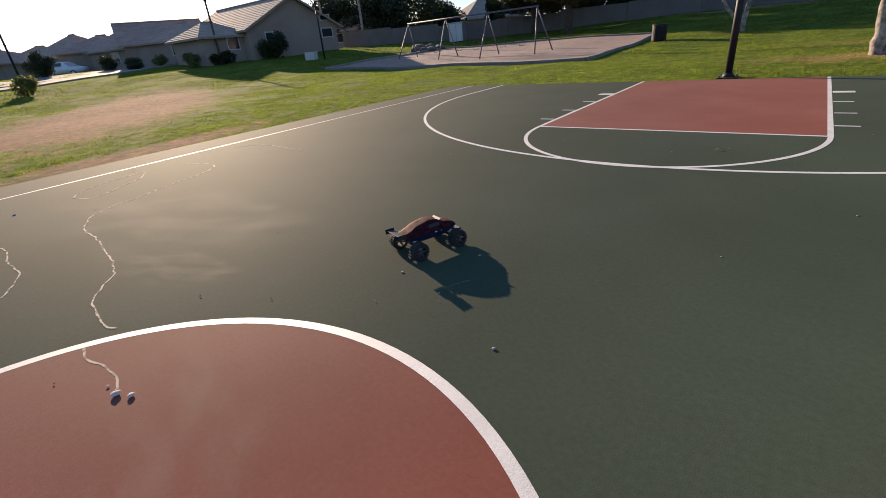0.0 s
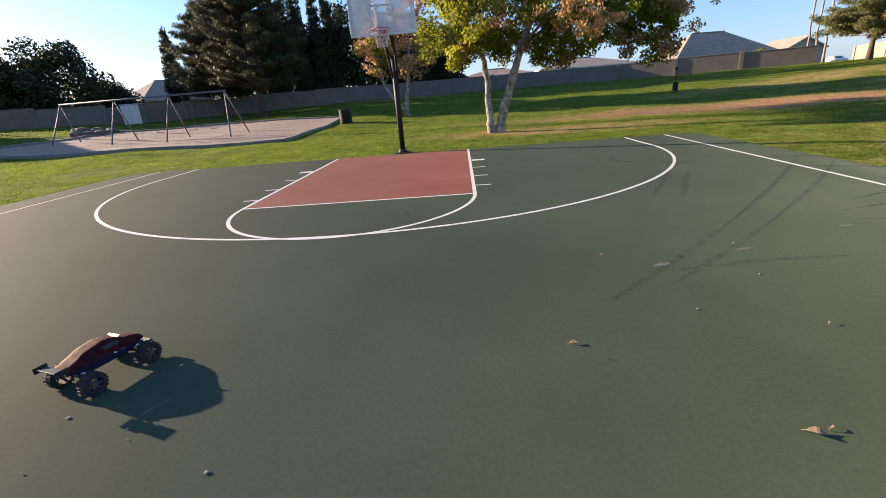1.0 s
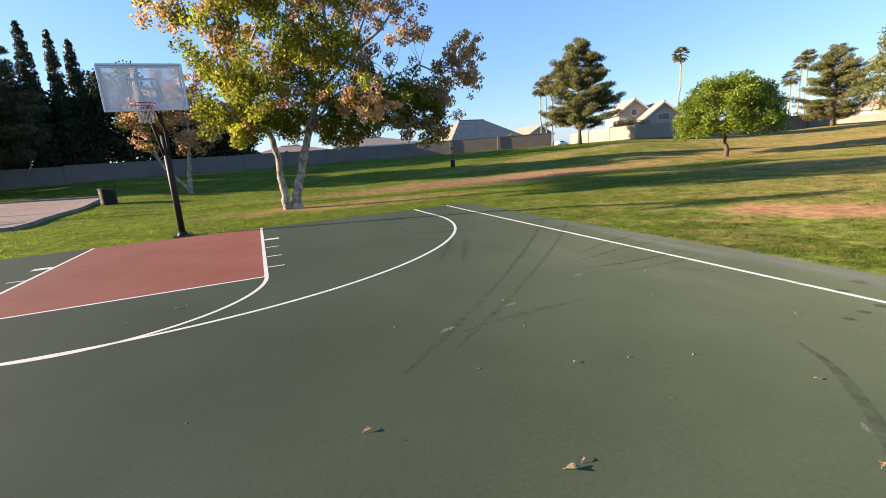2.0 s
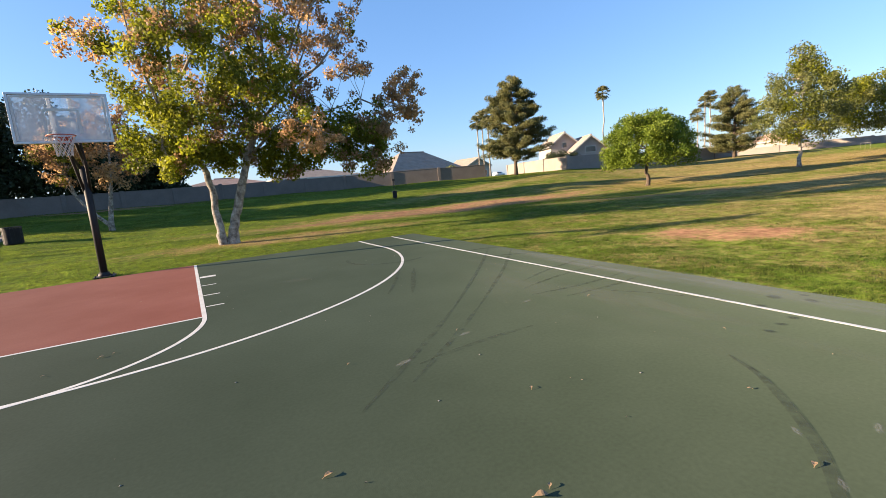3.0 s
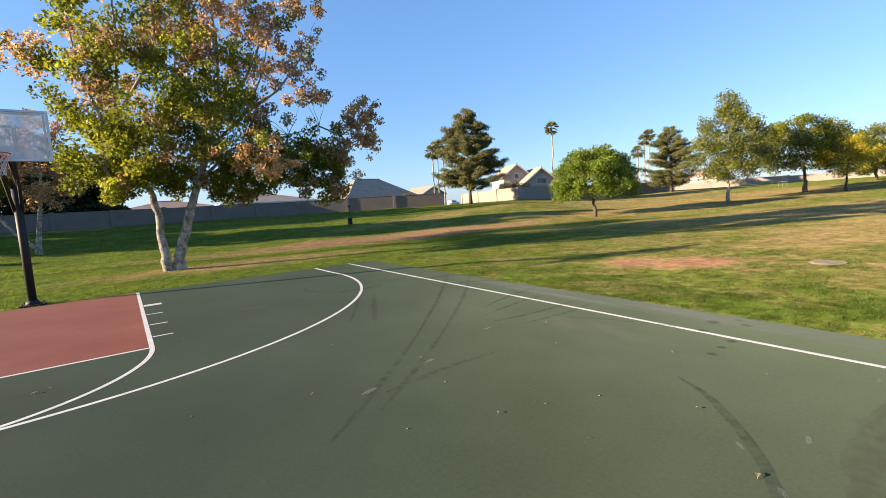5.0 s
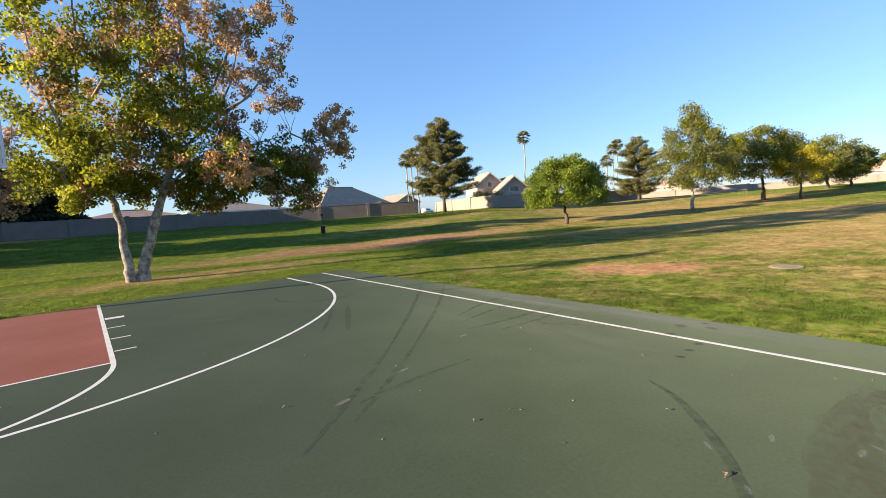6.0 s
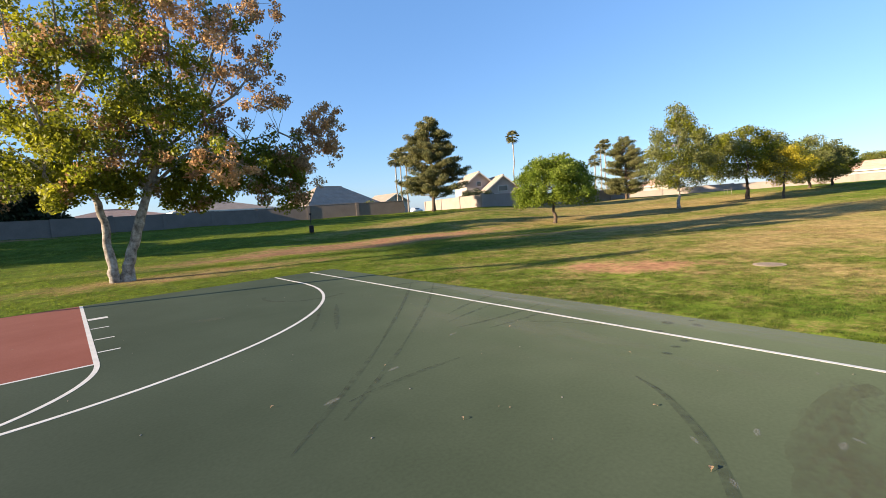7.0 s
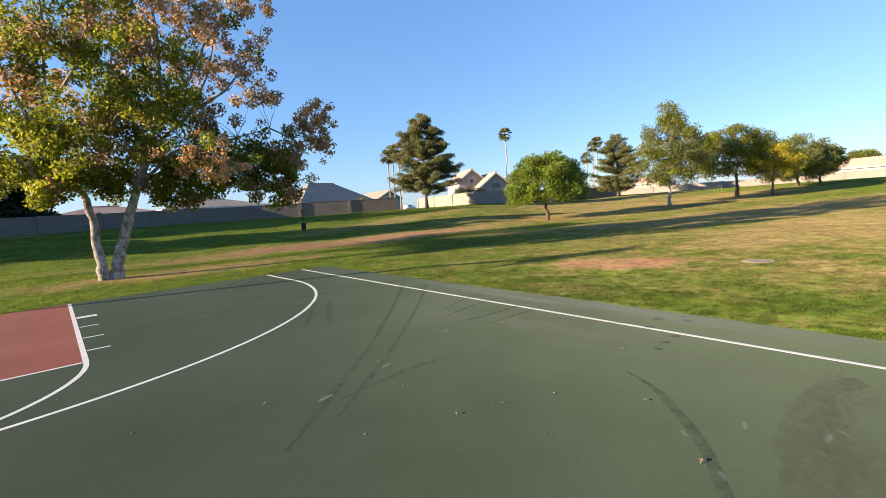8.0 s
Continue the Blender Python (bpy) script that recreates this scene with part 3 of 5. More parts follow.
broad_tree("olive_tree", spot(84.6, 138), "far rounded green tree behind the houses", 2.0, 0.2,
           lobes(68, 60, (0, 0, 4.2), (4.6, 4.0, 2.0), 0.8, 1.3, [0, 1], 0.4, -0.8), [L_GREEN, L_OLIVE], M_BARK_DARK, 120, 0.2, 69)
pine("pine_tree", spot(62.8, 82), "broad olive-green pine on the far lawn", 10.0, 4.3, 0.9, L_PINE, 12, per=190)
broad_tree("olive_tree", spot(81.4, 80), "low dense dark green tree on the far rim", 1.2, 0.18,
           lobes(65, 95, (0, 0, 2.9), (2.6, 2.6, 2.2), 0.5, 0.9, [0], 0.4, -0.8), [L_GREEN], M_BARK_DARK, 230, 0.13, 66)
for az, d, h, s in ((49.8, 105, 15.6, 1), (60.1, 120, 12.6, 2), (60.6, 125, 14.3, 3), (59.4, 112, 9.2, 14), (34.9, 92, 11.0, 4), (35.5, 96, 12.4, 5), (36.2, 90, 11.8, 6)):
    palm("fan_palm", spot(az, d), "tall fan palm with a slender bare trunk", h, s, 1.65)
# in front of the block wall, and behind it
pine("pine_tree", spot(-23.2, 50), "large dark pine with drooping boughs", 14.4, 4.7, 2.6, L_PINE_DARK, 13, per=330, trunk=0.35)
pine("pine_tree", spot(-27.0, 57), "dark pine crowding behind the larger one", 11.5, 4.4, 2.2, L_PINE_DARK, 15, per=300, trunk=0.28)
for az, d, h, r, s in ((-31.2, 65, 10.2, 1.4, 71), (-18.0, 62.5, 16.0, 1.35, 72), (-16.0, 62.5, 15.5, 1.15, 73), (-14.6, 63, 14.8, 1.3, 74), (-20.6, 62.5, 13.5, 1.4, 75)):
    cypress("cypress_tree", spot(az, d), "slender dark cypress standing behind the block wall", h, r, s)
HEDGE = [(-26.0, 66, 9.5, 2.8), (-23.0, 66, 11.0, 3.6), (-20.0, 66, 10.5, 3.8), (-16.0, 66, 10.0, 3.6), (-11.5, 65, 12.0, 3.6), (-8.0, 65, 9.6, 3.8), (-4.6, 66, 7.8, 3.6), (-1.8, 67, 5.6, 2.8), (-41.0, 76, 8.8, 5.0), (-45.5, 78, 7.8, 4.6), (-50.0, 82, 7.0, 4.0), (-37.2, 82, 4.6, 2.8)]
for i, (az, d, h, r) in enumerate(HEDGE):
    broad_tree("shade_tree", spot(az, d), "dense dark evergreen tree rising over the block wall", 1.8, 0.25,
               lobes(80 + i, 60, (0, 0, h * 0.55), (r, r, h * 0.5), 1.2, 1.9, [0], 0.3), [L_DARK], M_BARK_DARK, 75, 0.26, 90 + i, "trees behind the wall")
def brown_tree(m):
    """A forked tree, one stem leaning well away from the other."""
    rng = random.Random(101)
    t = thing("brown_leaved_tree", m, "forked leaning tree with dry brown and orange leaves", "tree")
    stems = [[(0, 0, -0.2), (0.05, 0, 0.5), (0.12, 0, 1.4), (0.3, 0, 2.6), (0.55, 0.1, 4.0), (0.7, 0.1, 6.2)],
             [(0.0, 0, 0.35), (-0.35, 0, 0.75), (-1.0, 0.1, 1.5), (-1.6, 0.1, 2.5), (-1.9, 0.1, 4.0), (-1.8, 0, 5.4)]]
    forks = []
    for k, st in enumerate(stems):
        part("trunk", tube(bmesh.new(), [Vector(p) + Vector((rng.uniform(-1, 1), 0, 0)) * 0.03 for p in st], [(0.17, 0.12)[k] * q for q in (1.35, 1.0, 0.85, 0.7, 0.5, 0.25)], 9), M_BARK, t, smooth=True)
        forks += st[2:]
    cl = lobes(101, 95, (0.8, 0, 5.2), (2.3, 1.8, 2.3), 0.3, 0.55, [1, 0, 0, 1, 0]) + lobes(102, 60, (-1.9, 0, 5.4), (1.6, 1.4, 2.1), 0.3, 0.55, [1, 1, 0, 2])
    cl += lobes(104, 26, (0.4, 0, 8.0), (2.2, 1.4, 1.1), 0.25, 0.45, [0, 0, 1])
    limbs(t, cl, forks, M_BARK, 103, 0.03)
    leaves("crown", cl, [L_ORANGE, L_BROWN, L_GREEN], t, 330, 0.11, 103, droop=0.6)
    return t


brown_tree(spot(-6.6, 36) @ Matrix.Diagonal((0.93, 0.93, 0.93, 1)))
SHRUBS = [(-64.8, 50, 0.9), (-62.6, 51, 0.75), (-61.3, 51, 0.8), (-78.9, 41, 0.85), (-70.0, 58, 0.9), (-72.0, 62, 1.0), (-67.6, 60, 0.8), (-77.3, 60, 1.5), (-56.5, 52, 1.7), (31.3, 70, 1.5), (44.2, 69, 2.1), (45.7, 70, 2.0)]
for i, (az, d, r) in enumerate(SHRUBS):
    s = thing("shrub", spot(az, d), "clipped dark green shrub beside the house walls", "shrub", "garden shrubs")
    part("stem", tube(bmesh.new(), [(0, 0, -0.1), (0, 0, r)], [0.06, 0.03], 6), M_BARK_DARK, s)
    leaves("crown", lobes(120 + i, 26, (0, 0, r * 0.72), (r * 0.8, r * 0.8, r * 0.62), r * 0.3, r * 0.42, [0], 0.5), [L_DARK if i % 3 else L_OLIVE], s, 620, 0.10, 130 + i)
for az, d, h, s in ((-46.4, 64, 16, 22), (-50.6, 66, 17, 23)):
    palm("fan_palm", spot(az, d), "tall fan palm with a slender bare trunk", h, s)

# ---- basketball goal ----
M_BOARD = bpy.data.materials.new("clouded_acrylic")
M_BOARD.use_nodes = True
_n, _l = M_BOARD.node_tree.nodes, M_BOARD.node_tree.links
_b = _n["Principled BSDF"]
_b.inputs["Base Color"].default_value, _b.inputs["Roughness"].default_value = (0.6, 0.63, 0.66, 1), 0.25
_t, _mix, _ns, _mr = _n.new("ShaderNodeBsdfTransparent"), _n.new("ShaderNodeMixShader"), _n.new("ShaderNodeTexNoise"), _n.new("ShaderNodeMapRange")
_ns.inputs["Scale"].default_value, _ns.inputs["Detail"].default_value = 2.2, 6.0
_mr.inputs[1].default_value, _mr.inputs[2].default_value, _mr.inputs[3].default_value, _mr.inputs[4].default_value = 0.35, 0.7, 0.30, 0.72
_co = _n.new("ShaderNodeTexCoord")
_l.new(_co.outputs["Object"], _ns.inputs["Vector"]), _l.new(_ns.outputs["Fac"], _mr.inputs[0]), _l.new(_mr.outputs[0], _mix.inputs[0])
_l.new(_t.outputs[0], _mix.inputs[1]), _l.new(_b.outputs[0], _mix.inputs[2]), _l.new(_mix.outputs[0], _n["Material Output"].inputs["Surface"])
M_ALU = material("brushed_aluminium", (0.468, 0.476, 0.493), (0.552, 0.561, 0.578), scale=8, rough=0.4, metal=0.7)
M_ORANGE = material("rim_orange_paint", (0.42, 0.06, 0.02), (0.34, 0.05, 0.02), scale=20, rough=0.45)
M_NET = material("white_net_cord", (0.6, 0.576, 0.544), (0.496, 0.464, 0.432), scale=20, rough=0.9)


def goal():
    PY, BY, Z0, Z1, W = 0.50, -0.80, 3.0, 3.99, 0.81
    g = thing("basketball_goal", pose(-0.05, 0, -0.02), "black steel basketball goal with clear board and white net", "basketball hoop")
    bm = bmesh.new()
    tube(bm, [(0, PY, 0), (0, PY, 0.12)], [0.155, 0.10], 16)
    tube(bm, [(0, PY, 0.10), (0, PY, 2.62)], 0.078, 16)
    part("pole", bm, M_BLACK, g, smooth=True)
    bm = bmesh.new()
    box(bm, 0.42, 0.42, 0.03, pose(0, PY, 0.015), 0.008)
    for sx in (-1, 1):
        for sy in (-1, 1):
            tube(bm, [(0.16 * sx, PY + 0.16 * sy, 0.02), (0.16 * sx, PY + 0.16 * sy, 0.07)], 0.014, 6)
    part("base_plate", bm, M_BLACK, g)
    for sx in (-1, 1):
        part("arm", tube(bmesh.new(), [(0.06 * sx, PY, 2.05), (0.10 * sx, PY - 0.25, 2.55), (0.16 * sx, BY + 0.09, 3.72)], 0.033, 8), M_BLACK, g, smooth=True)
        part("arm", tube(bmesh.new(), [(0.06 * sx, PY, 2.58), (0.12 * sx, BY + 0.08, 3.12)], 0.033, 8), M_BLACK, g, smooth=True)
    bm = bmesh.new()
    for x in (-0.17, 0.17):
        box(bm, 0.06, 0.04, Z1 - Z0 - 0.04, pose(x, BY + 0.05, (Z0 + Z1) / 2), 0.006)
    box(bm, 0.34, 0.04, 0.06, pose(0, BY + 0.052, 3.5), 0.006)
    part("mount_frame", bm, M_ALU, g, "grey steel mounting frame")
    bm = bmesh.new()
    box(bm, 0.30, 0.03, 0.34, pose(0, BY + 0.05, 3.15), 0.006)
    part("mount_plate", bm, M_BLACK, g)
    board = part("backboard", box(bmesh.new(), 2 * W - 0.06, 0.014, Z1 - Z0 - 0.06, pose(0, BY, (Z0 + Z1) / 2)), M_BOARD, g, "clouded clear acrylic board")
    bm = bmesh.new()
    for sx in (-1, 1):
        box(bm, 0.045, 0.05, Z1 - Z0, pose(sx * (W - 0.022), BY, (Z0 + Z1) / 2), 0.006)
    for z in (Z0 + 0.022, Z1 - 0.022):
        box(bm, 2 * W - 0.09, 0.05, 0.045, pose(0, BY, z), 0.006)
    part("board_frame", bm, M_ALU, board, "grey aluminium edge frame")
    bm = bmesh.new()
    for sx in (-1, 1):
        box(bm, 0.05, 0.003, 0.46, pose(sx * 0.28, BY - 0.010, 3.42))
        box(bm, 0.035, 0.003, Z1 - Z0 - 0.14, pose(sx * (W - 0.075), BY - 0.010, (Z0 + Z1) / 2))
    for z in (3.665,):
        box(bm, 0.51, 0.003, 0.05, pose(0, BY - 0.010, z))
    box(bm, 2 * W - 0.2, 0.003, 0.035, pose(0, BY - 0.010, Z1 - 0.075))
    part("target_square", bm, M_LINE, board, "white target lines")
    RZ, RY = 3.10, BY - 0.38
    bm = bmesh.new()
    tube(bm, [(0.228 * math.cos(a), RY + 0.228 * math.sin(a), RZ) for a in [2 * math.pi * i / 32 for i in range(32)]], 0.010, 8, closed=True)
    box(bm, 0.16, 0.16, 0.012, pose(0, BY - 0.08, RZ - 0.005), 0.003)
    box(bm, 0.16, 0.014, 0.13, pose(0, BY - 0.012, RZ - 0.05), 0.003)
    for sx in (-1, 1):
        tube(bm, [(0.07 * sx, BY - 0.02, RZ - 0.09), (0.15 * sx, BY - 0.20, RZ - 0.008)], 0.008, 6)
    rim = part("rim", bm, M_ORANGE, g, "orange steel rim", smooth=True)
    bm = bmesh.new()
    prof = [(0.225, 0.0), (0.19, -0.10), (0.155, -0.20), (0.135, -0.30), (0.13, -0.40)]
    for i in range(12):
        for sgn in (-1, 1):
            pts = [(r * math.cos(2 * math.pi * (i + sgn * k * 0.5) / 12), RY + r * math.sin(2 * math.pi * (i + sgn * k * 0.5) / 12), RZ + z) for k, (r, z) in enumerate(prof)]
            tube(bm, pts, 0.0055, 4, caps=False)
    part("net", bm, M_NET, rim, "white woven cord net")
    return g


goal()

# ---- block walls round the park ----
def block_wall(name, pts, h, label, mat=M_WALL, th=0.2):
    w = thing(name, pose(0, 0, 0), label, "wall", kind="structure")
    for (x0, y0), (x1, y1) in zip(pts[:-1], pts[1:]):
        L = math.hypot(x1 - x0, y1 - y0)
        n = max(1, round(L / 6.0))
        a = math.degrees(math.atan2(y1 - y0, x1 - x0))
        for i in range(n):
            f = (i + 0.5) / n
            x, y = x0 + (x1 - x0) * f, y0 + (y1 - y0) * f
            z = float(height(x, y))
            part("panel", box(bmesh.new(), L / n - 0.02, th, h + 0.6, pose(x, y, z + h / 2 - 0.3, 0, 0, a)), mat, w)
            part("cap", box(bmesh.new(), L / n - 0.02, th + 0.06, 0.07, pose(x, y, z + h + 0.035, 0, 0, a), 0.012), mat, w)
            px, py = x0 + (x1 - x0) * (i / n), y0 + (y1 - y0) * (i / n)
            part("pillar", box(bmesh.new(), 0.4, 0.4, h + 0.75, pose(px, py, float(height(px, py)) + h / 2 - 0.24, 0, 0, a), 0.015), mat, w)
    return w


def P(az, d):
    return (OX + d * math.sin(radians(az)), OY + d * math.cos(radians(az)))


M_WALL_PINK = material("pale_block_paint", (0.259, 0.217, 0.189), (0.308, 0.266, 0.234), scale=0.5, rough=0.9, bump=0.3, bump_scale=20, fine=0.05, fine_scale=8)
block_wall("wall_north", [P(-48.5, 63), P(-38, 60), P(-24, 60), P(-10, 61), P(4, 62), P(18, 62.5), P(35.6, 63)], 1.75, "grey-beige block wall with pillars along the park lawn")
block_wall("wall_east", [P(38.4, 80), P(45.6, 62), P(56, 74), P(63, 92)], 1.75, "pale painted block wall turning a corner", M_WALL_PINK)
block_wall("wall_far", [P(63, 100), P(70, 98), P(80, 100), P(92, 104)], 1.15, "far pale block wall on the rim of the lawn", M_WALL_PINK)

# ---- houses ----
M_STUCCO = material("tan_stucco", (0.28, 0.217, 0.175), (0.329, 0.266, 0.217), scale=0.5, rough=0.95, bump=0.3, bump_scale=25, fine=0.05, fine_scale=9)
M_STUCCO_LIGHT = material("cream_stucco", (0.364, 0.322, 0.29), (0.42, 0.378, 0.343), scale=0.5, rough=0.95, bump=0.3, bump_scale=25, fine=0.05, fine_scale=9)
M_TILE = material("clay_roof_tile", (0.294, 0.182, 0.14), (0.364, 0.252, 0.203), scale=1.2, rough=0.9, island=0.12, fine=0.12, fine_scale=6)
M_TILE_GREY = material("grey_roof_tile", (0.238, 0.189, 0.154), (0.301, 0.245, 0.203), scale=1.2, rough=0.9, island=0.12, fine=0.12, fine_scale=6)
M_GLASS = material("window_glass", (0.03, 0.035, 0.04), rough=0.08, spec=0.8)
M_TRIM = material("white_trim", (0.544, 0.528, 0.496), (0.48, 0.464, 0.44), scale=3, rough=0.7)


def tile_slope(a, b, c, d, rows):
    """A roof slope a-b along the eave, d-c along the ridge: one sheet in stepped courses."""
    bm = bmesh.new()
    a, b, c, d = map(Vector, (a, b, c, d))
    nrm = (b - a).cross(d - a).normalized()
    if nrm.z < 0:
        nrm = -nrm
    lift = [-0.02]
    at = [0.0]
    for i in range(rows):
        at += [i / rows, (i + 1) / rows]
        lift += [0.03, 0.015]
    strip = [(bm.verts.new(a.lerp(d, f) + nrm * q), bm.verts.new(b.lerp(c, f) + nrm * q)) for f, q in zip(at, lift)]
    for (p, q), (r, t) in zip(strip[:-1], strip[1:]):
        bm.faces.new((p, q, t, r))
    return bm


def house(name, m, label, L, W, eave, ridge, hip, wall_mat, tile, windows=(), over=0.5, group="houses round the park"):
    """A stucco house, ridge along its own x; windows: (side, along, sill height, width, height), side +x, -y or +y."""
    h = thing(name, m, label, "house", group)
    bm = bmesh.new()
    x, y = L / 2, W / 2
    base = [(-x, -y), (x, -y), (x, y), (-x, y)]
    lo = [bm.verts.new((*p, -0.8)) for p in base]
    hi = [bm.verts.new((*p, eave)) for p in base]
    for i in range(4):
        bm.faces.new((lo[i], lo[(i + 1) % 4], hi[(i + 1) % 4], hi[i]))
    if not hip:
        for sx in (0, 1):
            p = bm.verts.new((x if sx else -x, 0, ridge - 0.12))
            bm.faces.new((hi[1], hi[2], p) if sx else (hi[3], hi[0], p))
    bm.faces.new(hi) if hip else None
    part("wall", bm, wall_mat, h)
    k = over
    drop = (ridge - eave) * k / y
    ex, ey, ez = x + k, y + k, eave - drop
    rx = x + k if not hip else max(0.6, x - y)
    rows = max(6, int(math.hypot(y, ridge - eave) / 0.4))
    for s in (-1, 1):
        part("roof_slope", tile_slope((-ex * s, -ey * s, ez), (ex * s, -ey * s, ez), (rx * s, 0, ridge), (-rx * s, 0, ridge), rows), tile, h, "weathered tile roof")
        if hip:
            part("roof_slope", tile_slope((ex * s, -ey * s, ez), (ex * s, ey * s, ez), (rx * s, 0.02, ridge), (rx * s, -0.02, ridge), rows), tile, h, "weathered tile roof")
    trim = M_TRIM if wall_mat is M_STUCCO_LIGHT else wall_mat
    for s in (-1, 1):
        part("fascia", box(bmesh.new(), 2 * ex, 0.06, 0.2, pose(0, s * ey, ez - 0.06)), trim, h)
        if hip:
            part("fascia", box(bmesh.new(), 0.06, 2 * ey - 0.07, 0.2, pose(s * ex, 0, ez - 0.06)), trim, h)
        else:
            for sy in (-1, 1):
                ang = math.degrees(math.atan2(ridge - ez, ey))
                part("fascia", box(bmesh.new(), 0.06, math.hypot(ey, ridge - ez), 0.2, pose(s * ex, sy * ey / 2, (ez + ridge) / 2 - 0.08, -sy * ang, 0, 0)), trim, h)
    tube_bm = tube(bmesh.new(), [(-rx, 0, ridge + 0.03), (rx, 0, ridge + 0.03)], 0.12, 8)
    part("ridge_cap", tube_bm, tile, h)
    for side, al, sill, w, hh in windows:
        if side == "+x":
            mm = pose(x, al, sill + hh / 2, 0, 0, 90)
        elif side == "-x":
            mm = pose(-x, al, sill + hh / 2, 0, 0, -90)
        else:
            mm = pose(al, -y if side == "-y" else y, sill + hh / 2, 0, 0, 0 if side == "-y" else 180)
        bm = bmesh.new()
        for sx in (-1, 1):
            box(bm, 0.09, 0.12, hh + 0.18, mm @ pose(sx * w / 2, 0, 0))
        for sz in (-1, 1):
            box(bm, w - 0.09, 0.12, 0.09, mm @ pose(0, 0, sz * hh / 2))
        win = part("window", bm, M_TRIM, h)
        part("pane", box(bmesh.new(), w - 0.09, 0.04, hh - 0.09, mm @ pose(0, 0.0, 0)), M_GLASS, win)
    return h


def ground_pose(x, y, turn):
    return pose(x, y, float(height(x, y)), 0, 0, turn)


house("house", ground_pose(-49.5, 19.6, 0), "tan stucco house with a broad gable end", 14, 11.2, 2.6, 5.4, False, M_STUCCO, M_TILE_GREY,
      [("+x", 4.2, 1.3, 1.5, 0.9), ("+x", 4.2, 3.0, 1.3, 0.5), ("+x", -3.2, 0.9, 0.9, 1.2)])
house("house", ground_pose(-46.5, 12.4, 90), "tan stucco wing with a low tile roof", 5, 6, 2.4, 3.6, True, M_STUCCO, M_TILE_GREY, [("-y", 0.5, 1.0, 1.2, 1.1)])
LEFT = [(-64.6, 66, 8, 7.5, 25, 4.4, True), (-66.8, 70, 8.5, 8, 70, 4.9, False), (-69.2, 76, 9, 8.5, 15, 5.2, True), (-71.8, 80, 9, 8, 60, 4.4, True), (-74.0, 90, 10, 9, 20, 5.4, True), (-76.6, 98, 10, 9, 75, 4.6, True), (-79.5, 100, 11, 9, 10, 4.4, True)]
for az, d, L, W, turn, ridge, hip in LEFT:
    house("house", ground_pose(*P(az, d), turn), "low pinkish stucco house with a clay tile roof", L, W, 2.7, ridge, hip, M_STUCCO, M_TILE, [("+x", -1.5, 1.0, 1.4, 1.1), ("-y", 1.5, 1.0, 1.4, 1.1)])
house("house", ground_pose(*P(-47.3, 82), 0), "tan house with a gable seen over the block wall", 12, 10, 2.8, 5.8, False, M_STUCCO, M_TILE, [("-y", 2, 1.0, 1.6, 1.2)])
house("house", ground_pose(*P(-32.5, 95), 60), "tan house far behind the block wall", 12, 10, 3.0, 6.0, True, M_STUCCO, M_TILE_GREY, [("-y", 2, 1.0, 1.6, 1.2)])
house("house", ground_pose(*P(26.6, 80), 8), "house with a grey hipped tile roof over the block wall", 15, 10, 2.1, 5.4, True, M_STUCCO, M_TILE_GREY, [("-y", -2, 0.8, 1.6, 1.0), ("-y", 3, 0.8, 1.6, 1.0)])
house("house", ground_pose(*P(4.5, 80), 0), "house with a low tan tile roof over the block wall", 12, 9, 2.2, 3.3, True, M_STUCCO_LIGHT, M_TILE, [("-y", -3, 1.2, 1.6, 1.0), ("-y", 2, 1.2, 1.6, 1.0)])
house("house", ground_pose(*P(14, 76), 0), "house with a low tile roof over the block wall", 13, 10, 2.4, 3.7, True, M_STUCCO_LIGHT, M_TILE_GREY, [("-y", -2, 1.2, 1.6, 1.0), ("-y", 3, 1.2, 1.6, 1.0)])
house("house", ground_pose(*P(33.4, 112), 90), "two-storey cream house with arched gable windows", 9, 6.5, 3.2, 4.9, False, M_STUCCO_LIGHT, M_TILE_GREY, [("-x", 0, 2.2, 1.2, 1.4), ("-x", -2.0, 0.6, 1.0, 1.3)])
house("house", ground_pose(*P(44.5, 82), 64), "cream two-storey house with pale tiled gable", 7, 4.6, 4.5, 6.3, False, M_STUCCO_LIGHT, M_TILE_GREY, [("-x", 0, 3.8, 0.8, 0.9)])
house("house", ground_pose(*P(47.5, 79), 60), "cream house with a pale tiled gable and porch", 7, 5.6, 3.0, 5.2, False, M_STUCCO_LIGHT, M_TILE_GREY, [("-x", 0, 2.6, 1.6, 0.9), ("-x", 1.6, 0.6, 1.4, 1.6)])
for az, d, t in ((66, 118, 5), (84.6, 122, 80), (87.4, 122, 70)):
    house("house", ground_pose(*P(az, d), t), "far low cream house behind the park", 12, 9, 2.4, 4.0, t == 5, M_STUCCO_LIGHT, M_TILE, [("-y", 2, 1.0, 1.6, 1.2), ("-y", -3, 1.0, 1.6, 1.2)])

# ---- street, kerb and parked cars ----
M_ASPHALT = material("sun_bleached_asphalt", (0.112, 0.105, 0.098), (0.147, 0.14, 0.133), scale=1.0, rough=0.9, bump=0.3, bump_scale=60, fine=0.12, fine_scale=25)


